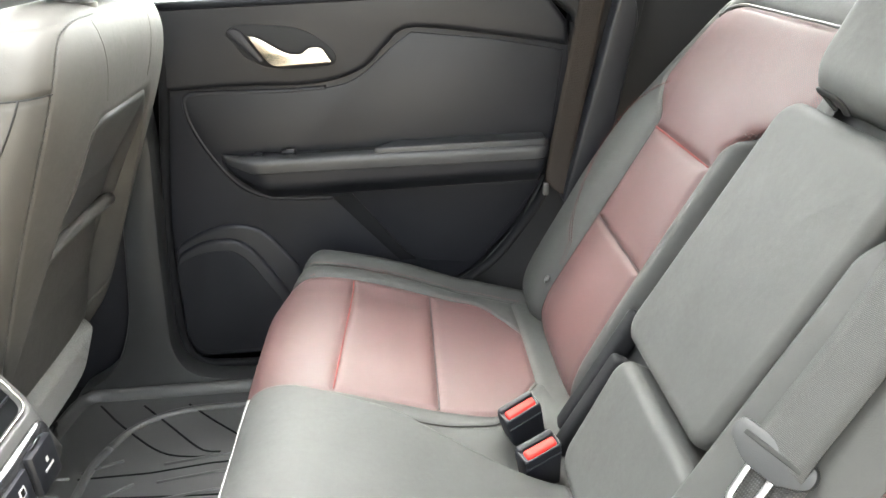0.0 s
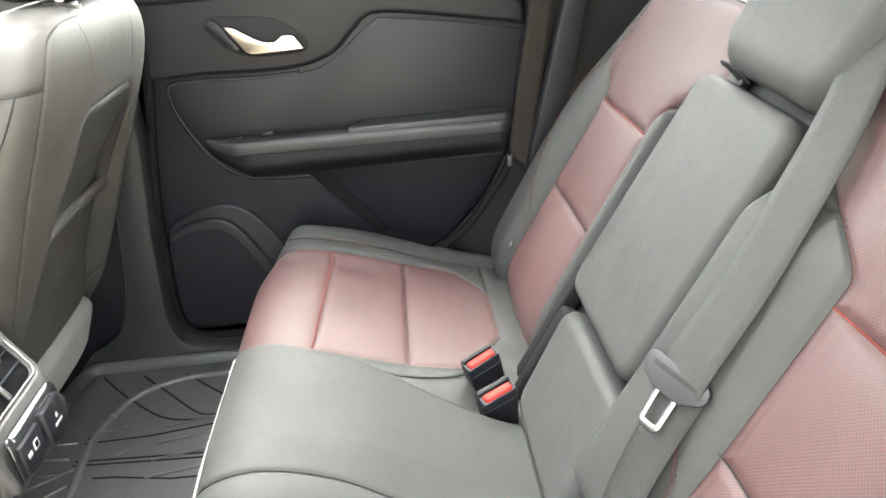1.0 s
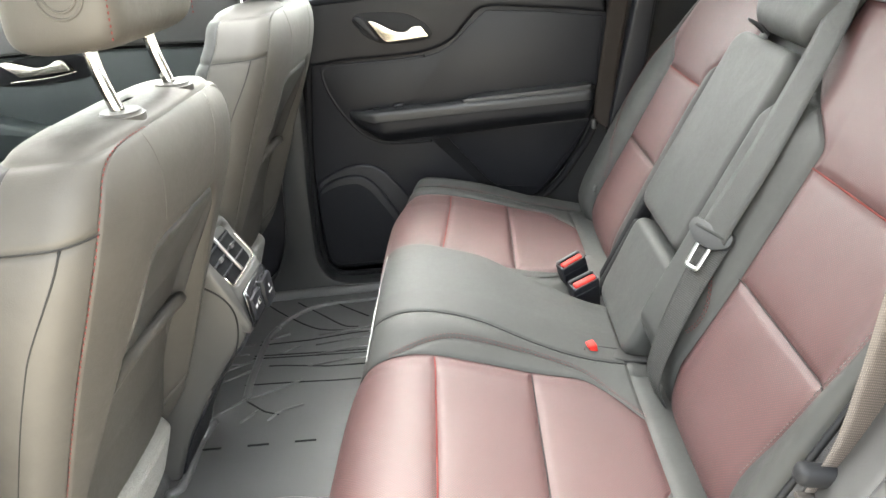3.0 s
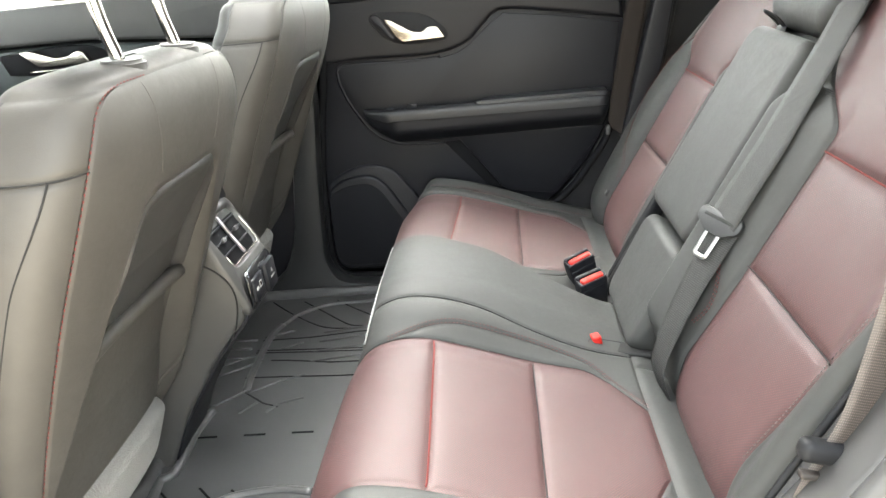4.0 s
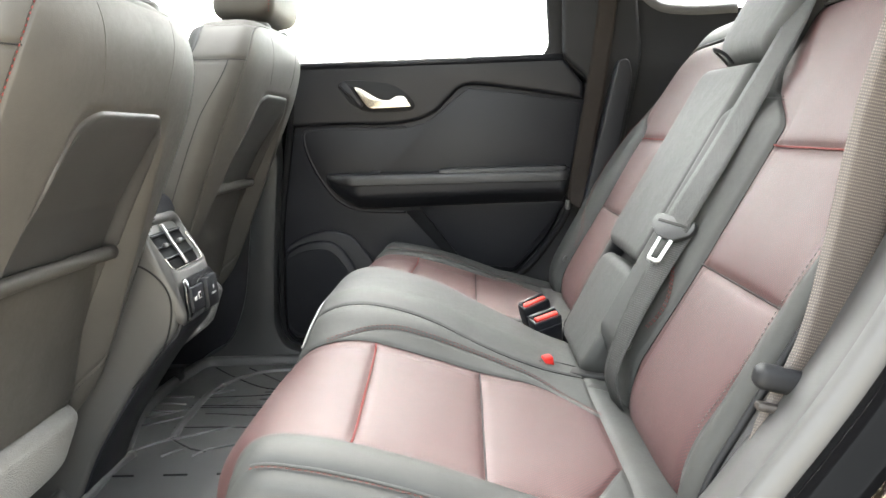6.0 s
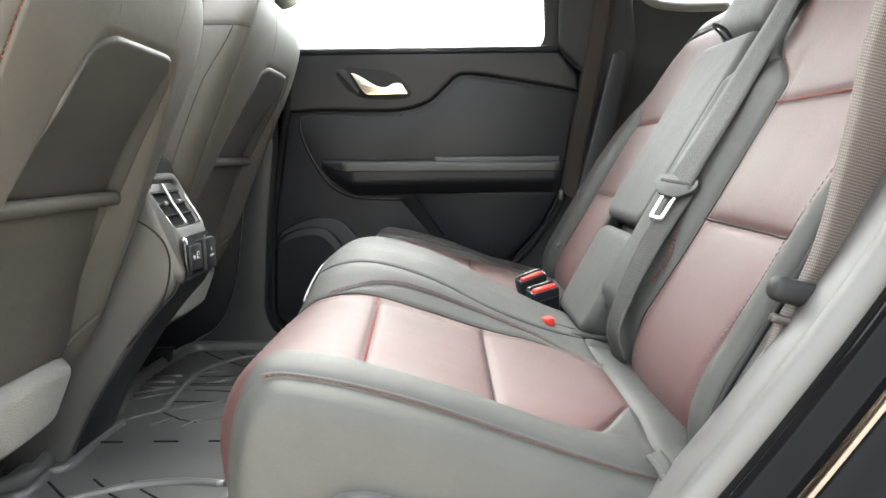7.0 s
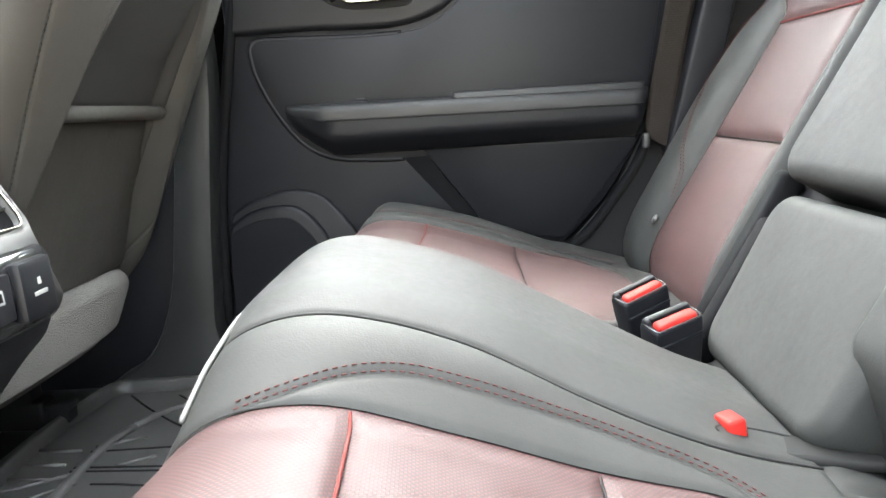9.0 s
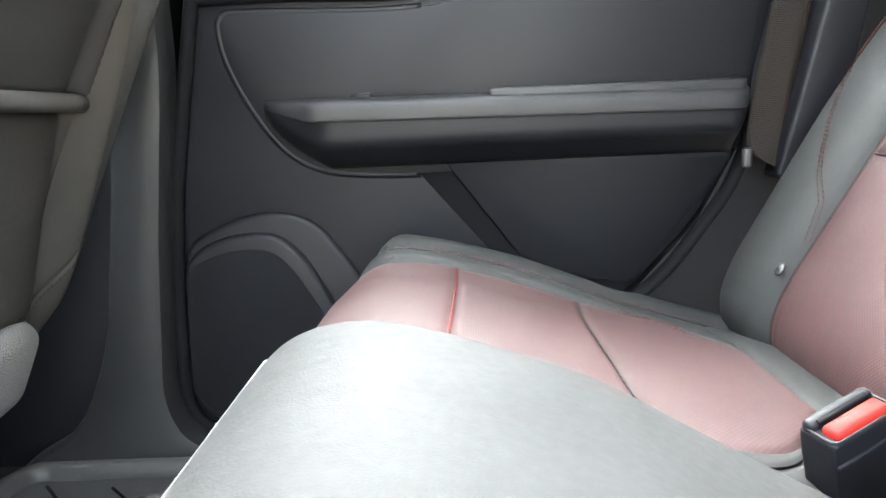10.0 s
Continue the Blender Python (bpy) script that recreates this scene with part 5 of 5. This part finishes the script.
part("console_foot", prism([tuple(p) for p in foot] + [tuple(p) for p in (foot[::-1] + np.array([0.004, -0.003]))], -0.078, 0.078, "y", 0.0015), PLASTIC, console, "black lower console cover")
part("side_trim", tube(curve([(-0.46, -0.087, 0.50), (-0.385, -0.087, 0.47), (-0.352, -0.087, 0.42), (-0.37, -0.087, 0.34), (-0.43, -0.087, 0.27)], 30), 0.0016, 6), DARK_SEAM, console)

# ---- mat ribs ----
def rib(points, w=0.006, h=0.005, name="rib"):
    pts = [(x, y, 0.073) for x, y in points]
    part(name, tube(pts, w, 8, flat=h / w), RUBBER, mat)


def groove(points):
    """A narrow cut in the mat."""
    part("groove", tube([(x, y, 0.0725) for x, y in points], 0.0024, 6, flat=0.6), VOID, mat)


rib(curve([(-0.48, -0.3), (-0.48, -0.26), (-0.45, -0.22), (-0.42, -0.2), (-0.38, -0.18), (-0.31, -0.17), (-0.25, -0.18)], 30), 0.0095, 0.0065)
groove([(-0.534, -0.165), (-0.469, -0.235)])
groove([(-0.465, -0.156), (-0.425, -0.198)])
groove([(-0.402, -0.165), (-0.382, -0.185)])
groove([(-0.417, -0.21), (-0.376, -0.244), (-0.322, -0.256)])
groove([(-0.464, -0.24), (-0.426, -0.272), (-0.386, -0.307)])
groove([(-0.375, -0.195), (-0.306, -0.254)])
groove([(-0.291, -0.271), (-0.26, -0.298), (-0.226, -0.299), (-0.195, -0.291)])
rib([(-0.3, -0.25), (-0.27, -0.24), (-0.23, -0.23)], 0.003, 0.003)
rib(curve([(-0.48, 0.18), (-0.49, 0.27), (-0.495, 0.44), (-0.48, 0.51)], 30), 0.0095, 0.0065)
rib([(-0.54, 0.12), (-0.48, 0.18)], 0.003, 0.003)
groove([(-0.482, 0.176), (-0.425, 0.125), (-0.39, 0.109)])
rib([(-0.47, 0.09), (-0.44, 0.13)], 0.003, 0.003)
rib([(-0.48, 0.17), (-0.42, 0.21), (-0.36, 0.24)], 0.003, 0.003)
rib([(-0.41, 0.09), (-0.39, 0.12), (-0.34, 0.14)], 0.003, 0.003)
rib([(-0.58, 0.25), (-0.53, 0.28), (-0.48, 0.32)], 0.003, 0.003)
rib([(-0.6, 0.29), (-0.5, 0.35)], 0.003, 0.003)
rib([(-0.45, 0.37), (-0.4, 0.4)], 0.003, 0.003)
rib([(-0.51, 0.44), (-0.44, 0.47)], 0.003, 0.003)
groove(curve([(-0.548, 0.661), (-0.478, 0.582), (-0.38, 0.491), (-0.312, 0.468), (-0.262, 0.470), (-0.16, 0.475)], 24))
groove(curve([(-0.455, 0.651), (-0.387, 0.579), (-0.302, 0.490), (-0.262, 0.478)], 16))
groove(curve([(-0.36, 0.645), (-0.30, 0.585), (-0.24, 0.530)], 10))
groove([(-0.51, 0.425), (-0.38, 0.429), (-0.27, 0.446), (-0.16, 0.450)])
groove([(-0.51, 0.372), (-0.362, 0.363), (-0.267, 0.358), (-0.16, 0.355)])
groove([(-0.51, 0.360), (-0.359, 0.350), (-0.261, 0.345), (-0.16, 0.342)])
groove([(-0.46, 0.318), (-0.419, 0.314), (-0.309, 0.293), (-0.20, 0.290)])
groove([(-0.50, 0.240), (-0.40, 0.236), (-0.28, 0.228), (-0.18, 0.226)])
rib([(-0.61, 0.440), (-0.568, 0.431), (-0.526, 0.428)], 0.003, 0.003)
rib([(-0.60, 0.392), (-0.573, 0.386), (-0.527, 0.380)], 0.003, 0.003)
rib([(-0.60, 0.345), (-0.565, 0.340), (-0.527, 0.335)], 0.003, 0.003)
rib(curve([(-0.48, 0.51), (-0.455, 0.565), (-0.40, 0.610), (-0.331, 0.627), (-0.20, 0.630)], 24), 0.0095, 0.0065)
rib([(-0.25, -0.178), (-0.10, -0.18)], 0.0095, 0.0065)
rib([(-0.48, -0.30), (-0.47, -0.50), (-0.40, -0.60), (-0.10, -0.62)], 0.0095, 0.0065)
for k in range(4):
    rib([(-0.40, -0.36 - 0.06 * k), (-0.30, -0.33 - 0.06 * k), (-0.12, -0.34 - 0.06 * k)], 0.003, 0.003)
    rib([(-0.36, 0.30 + 0.05 * k), (-0.25, 0.32 + 0.05 * k), (-0.12, 0.32 + 0.05 * k)], 0.003, 0.003)
for x in (-0.51, -0.41, -0.311, -0.21):
    part("drain_slot", box((0.045, 0.0042, 0.004), (x, 0.008 + 0.01 * (x + 0.3), 0.0725), 0.001), VOID, mat)
# raised lips of the mat round the tray
rib(curve([(-0.62, -0.62), (-0.60, -0.25), (-0.565, -0.16), (-0.575, -0.08), (-0.545, -0.05), (-0.545, 0.02), (-0.553, 0.11), (-0.575, 0.19), (-0.60, 0.30), (-0.61, 0.45), (-0.60, 0.60), (-0.58, 0.68), (-0.50, 0.69), (-0.05, 0.69)], 80), 0.014, 0.022, "rim")
rib(curve([(-0.59, -0.62), (-0.57, -0.26), (-0.542, -0.21), (-0.55, -0.13), (-0.53, -0.11), (-0.537, 0.02), (-0.53, 0.10)], 60), 0.010, 0.010, "rim")

# ---- buckles ----
def buckle(label, x, y, z, rx, ry, rz):
    """A belt buckle: flat housing with a lip, a slot and a red press button on its upper end."""
    b = thing("belt_buckle", label, "belt buckle", "belt buckles", at=(x, y, z))
    body = prism(rounded([(-0.024, -0.100), (-0.029, -0.020), (-0.029, -0.002), (0.029, -0.002), (0.029, -0.020), (0.024, -0.100)], 0.004), -0.014, 0.014, "y", 0.004, 3)
    part("housing", body, PLASTIC, b)
    part("lip", box((0.056, 0.010, 0.016), (0, 0.0085, -0.004), 0.004, 3), PLASTIC, b)
    part("rim", tube([(a, c, -0.001) for a, c in rounded([(-0.0275, -0.0135), (0.0275, -0.0135), (0.0275, 0.0135), (-0.0275, 0.0135)], 0.006)], 0.0008, 6, closed=True), GREY_PLASTIC, b)
    part("press_button", box((0.047, 0.0145, 0.016), (0, -0.0055, -0.0045), 0.004, 3), RED_BUTTON, b, "red press button")
    part("slot", box((0.044, 0.004, 0.004), (0, 0.0045, 0.0025), 0.001), VOID, b)
    part("ledge", box((0.054, 0.003, 0.003), (0, -0.0145, -0.020), 0.001), PLASTIC, b)
    part("stalk", box((0.032, 0.014, 0.08), (0, 0, -0.115), 0.004), DARK_TRIM, b)
    for ch in b.children:
        ch.data.transform(Matrix.Translation((x, y, z)))
    b.rotation_euler = [radians(k) for k in (rx, ry, rz)]
    return b


buckle("black belt buckle with red button beside the cushion gap", 0.262, 0.168, 0.345, 8, -16, 22)
buckle("upright black belt buckle with a bright red press button", 0.277, 0.092, 0.334, 14, -12, 22)
sunk = thing("belt_buckle", "flat belt buckle with red button sunk in the cushion", "belt buckle", "belt buckles", at=(0.262, -0.132, 0.312))
part("press_button", box((0.015, 0.021, 0.020), (0.260, -0.130, 0.314), 0.003, 3, (0, -8, 12)), RED_BUTTON, sunk, "red press button")
part("housing", box((0.096, 0.036, 0.008), (0.312, -0.139, 0.2975), 0.0035, 4, (0, 5, -9)), DARK_SEAM, sunk, "flat dark sleeve")
hollow = [(0.300 + 0.054 * math.cos(t), -0.140 + 0.018 * math.sin(t)) for t in np.linspace(0, 2 * math.pi, 40, endpoint=False)]
hp = [tuple(bench(np.array(float(u_at(x))), np.array(y))) for x, y in hollow]
part("opening_edge", tube([(p[0], p[1], p[2] + 0.0005) for p in hp[:22]], 0.0014, 8), DARK_SEAM, sunk, "dark opening edge")


# ---- belts ----
def belt(label, points, sides, material, samples=60, width=0.047):
    b = thing("seat_belt", label, "seat belt", "seat belts")
    p = curve(points, samples)
    w = curve(sides, samples)
    part("webbing", strap(p, w, width), material, b)
    return b


mid = belt("grey woven seat belt hanging over the middle backrest", [(0.70, -0.075, 0.905), (0.655, -0.118, 0.868), (0.605, -0.155, 0.795), (0.555, -0.180, 0.722), (0.503, -0.197, 0.640), (0.452, -0.203, 0.560), (0.432, -0.206, 0.525)],
           [(0.25, -1, 0.2), (0.28, -1, 0.2), (0.30, -1, 0.18), (0.32, -1, 0.12), (0.36, -1, 0.04), (0.40, -1, -0.04), (0.40, -1, -0.08)], WEB_GREY, 60, 0.060)
p = curve([(0.446, -0.208, 0.530), (0.420, -0.214, 0.490), (0.388, -0.226, 0.440), (0.358, -0.239, 0.385), (0.336, -0.252, 0.330), (0.345, -0.258, 0.285)], 30)
part("lower_webbing", strap(p, curve([(0.40, -1, -0.08), (0.36, -1, -0.05), (0.30, -1, 0.0), (0.2, -1, 0.08), (0.1, -1, 0.12), (0.1, -1, 0.15)], 30), 0.057), WEB_DOT, mid, "dark woven lower strap")


def tongue(parent, at, turn, steel=True):
    """Latch plate: a winged plastic grip with a slot and a steel loop."""
    m = Matrix.Translation(at) @ turn
    grip = rounded([(-0.045, 0.012), (-0.039, 0.021), (0.039, 0.021), (0.045, 0.012), (0.043, 0.0), (0.018, -0.014), (-0.018, -0.014), (-0.043, 0.0)], 0.006, 4)
    bm = prism(grip, -0.004, 0.004, "y", 0.002)
    bmesh.ops.transform(bm, matrix=m, verts=bm.verts)
    part("latch_grip", bm, PILLAR_GREY, parent, "dark grey plastic latch grip")
    bm = box((0.062, 0.0016, 0.005), (0, -0.0042, 0.010), 0.001)
    bmesh.ops.transform(bm, matrix=m, verts=bm.verts)
    part("slot", bm, DARK_SEAM, parent)
    ring = [m @ Vector(q) for q in [(x, 0, z) for x, z in rounded([(-0.0125, -0.008), (0.0125, -0.008), (0.0115, -0.050), (-0.0115, -0.050)], 0.005, 4)]]
    part("latch_plate", tube([tuple(q) for q in ring], 0.0036, 8, closed=True, flat=0.5), STEEL, parent, "steel latch plate")


# the plate lies flat on the strap: its width runs across the belt
ax = Vector((0.42, -0.9, -0.10)).normalized()
az = Vector((0.58, 0.10, 0.80)).normalized()
ay = az.cross(ax).normalized()
az = ax.cross(ay)
turn = Matrix((ax, ay, az)).transposed().to_4x4()
tongue(mid, (0.432, -0.200, 0.527), turn)

near_belt = belt("wide brown-grey woven belt beside the near backrest", [(0.585, -0.625, 0.98), (0.537, -0.625, 0.80), (0.503, -0.627, 0.68), (0.478, -0.632, 0.56), (0.456, -0.638, 0.48), (0.420, -0.640, 0.40), (0.40, -0.640, 0.32)],
                 [(1, 0.12, -0.28), (1, 0.12, -0.25), (1, 0.10, -0.2), (1, 0.1, -0.25), (1, 0.1, -0.3), (1, 0.1, -0.35), (1, 0.1, -0.35)], WEB_BROWN, 80, 0.058)
bm = box((0.072, 0.024, 0.023), (0.427, -0.642, 0.449), 0.009, 4, (0, 14, 0))
part("latch_grip", bm, DARK_TRIM, near_belt, "black latch grip")
bm = box((0.052, 0.012, 0.008), (0.418, -0.645, 0.424), 0.003, 2, (0, 14, 0))
part("belt_fold", bm, WEB_BROWN, near_belt)
far_belt = belt("brown seat belt hanging down the far rear pillar", [(0.515, 0.745, 1.02), (0.505, 0.728, 0.96), (0.480, 0.722, 0.80), (0.452, 0.722, 0.65), (0.430, 0.722, 0.53), (0.428, 0.712, 0.48), (0.470, 0.690, 0.45)],
                [(1, -0.25, 0.0), (1, -0.25, -0.1), (1, -0.25, -0.15), (1, -0.25, -0.18), (1, -0.3, -0.2), (1, -0.3, -0.2), (1, -0.3, -0.2)], WEB_DARK, 70)
part("belt_guide", box((0.075, 0.03, 0.03), (0.51, 0.755, 1.0), 0.008), DARK_TRIM, far_belt, "dark belt guide")
part("latch_grip", box((0.012, 0.012, 0.026), (0.400, 0.712, 0.476), 0.004), GREY_PLASTIC, far_belt, "small grey latch")

# ---- far rear pillar ----
pillar = thing("pillar_trim", "dark pillar cover between the far windows", "pillar trim")
part("pillar_cover", prism(rounded([(0.40, 1.32), (0.395, 0.86), (0.46, 0.80), (0.44, 0.55), (0.53, 0.52), (0.60, 0.86), (0.585, 1.02), (0.575, 1.32)], 0.02), 0.742, 0.772, "y", 0.012, 3), DARK_TRIM, pillar)
qf = curve([(0.575, 0.80, 1.25), (0.588, 0.80, 1.06), (0.635, 0.80, 0.985), (0.72, 0.80, 0.965), (0.85, 0.80, 0.965)], 40)
part("window_surround", tube(qf, 0.030, 12, flat=0.7), GREY_PLASTIC, pillar, "grey quarter window surround")
part("bolster_cover", prism(rounded([(0.43, 0.45), (0.50, 0.45), (0.565, 0.80), (0.555, 0.845), (0.528, 0.84)], [0.01, 0.01, 0.02, 0.02, 0.02]), 0.690, 0.738, "y", 0.018, 4), SOFT_PLASTIC, pillar, "dark side bolster cover")

# ---- near doorway ----
jamb = thing("door_jamb", "grey rubber seal and glossy black paint round the open doorway", "door jamb")
line = np.array([(0.02, 0.02), (0.16, 0.13), (0.275, 0.265), (0.372, 0.390), (0.452, 0.508), (0.515, 0.640), (0.545, 0.80), (0.530, 1.0), (0.47, 1.28)])
J = curve(line, 80)
T = np.gradient(J, axis=0)
T /= np.linalg.norm(T, axis=1, keepdims=True)
Nn = np.stack([T[:, 1], -T[:, 0]], 1)


def jamb_strip(name, prof, material, label=""):
    """A strip along the door opening; prof: pairs of depth y and offset to the rear."""
    verts = [(J[i, 0] + Nn[i, 0] * o, y, J[i, 1] + Nn[i, 1] * o) for i in range(len(J)) for y, o in prof]
    m, n = len(prof), len(J)
    faces = [(i * m + k, i * m + k + 1, (i + 1) * m + k + 1, (i + 1) * m + k) for i in range(n - 1) for k in range(m - 1)]
    return part(name, mesh_of("strip", verts, faces), material, jamb, label)


jamb_strip("inner_trim", [(-0.575, 0.06), (-0.600, 0.030), (-0.635, 0.012), (-0.665, 0.004), (-0.690, 0.002), (-0.700, 0.006), (-0.705, 0.02)], SEAL, "grey plastic inner trim")
jamb_strip("seal", [(-0.700, 0.012), (-0.706, -0.002), (-0.716, -0.008), (-0.727, -0.004), (-0.732, 0.006), (-0.734, 0.02)], SEAL, "soft grey rubber seal")
jamb_strip("painted_flange", [(-0.733, 0.012), (-0.745, 0.010), (-0.760, 0.014), (-0.766, 0.030), (-0.785, 0.034), (-0.800, 0.030), (-0.806, 0.045), (-0.85, 0.060), (-0.90, 0.075), (-0.93, 0.11), (-0.94, 0.20), (-0.945, 0.50)], PAINT, "glossy black paint")
# added strip that stands for the brown reflections in the black paint
jamb_strip("reflection_strip", [(-0.786, 0.030), (-0.792, 0.024), (-0.798, 0.030)], GLINT_METAL, "brown metal strip for reflections in the paint")
lever = rounded([(-0.012, 0.262), (0.0, 0.277), (0.03, 0.280), (0.10, 0.262), (0.125, 0.250), (0.185, 0.240), (0.19, 0.215), (0.12, 0.222), (0.03, 0.238), (-0.005, 0.244)], 0.010)
part("recline_lever", prism(lever, -0.683, -0.655, "y", 0.008, 4), GREY_PLASTIC, cush_l, "pale grey plastic lever")
# leather tucked in at the wide cushion's rear corner
tuck = curve([(0.296, -0.628, 0.296), (0.304, -0.646, 0.284), (0.307, -0.658, 0.258), (0.303, -0.666, 0.215)], 24)
fold = part("tuck", strap(tuck, curve([(1, 0.3, 0.2), (1, 0.4, 0.2), (1, 0.5, 0.0), (1, 0.5, -0.1)], 24), 0.018, 0.006, 6), BLACK_LEATHER, cush_l, "folded leather corner")
part("stitching", stitches(tuck + np.array([-0.005, -0.005, 0.002]), 0.0034, 0.0024, 0.0006), SATIN, fold)
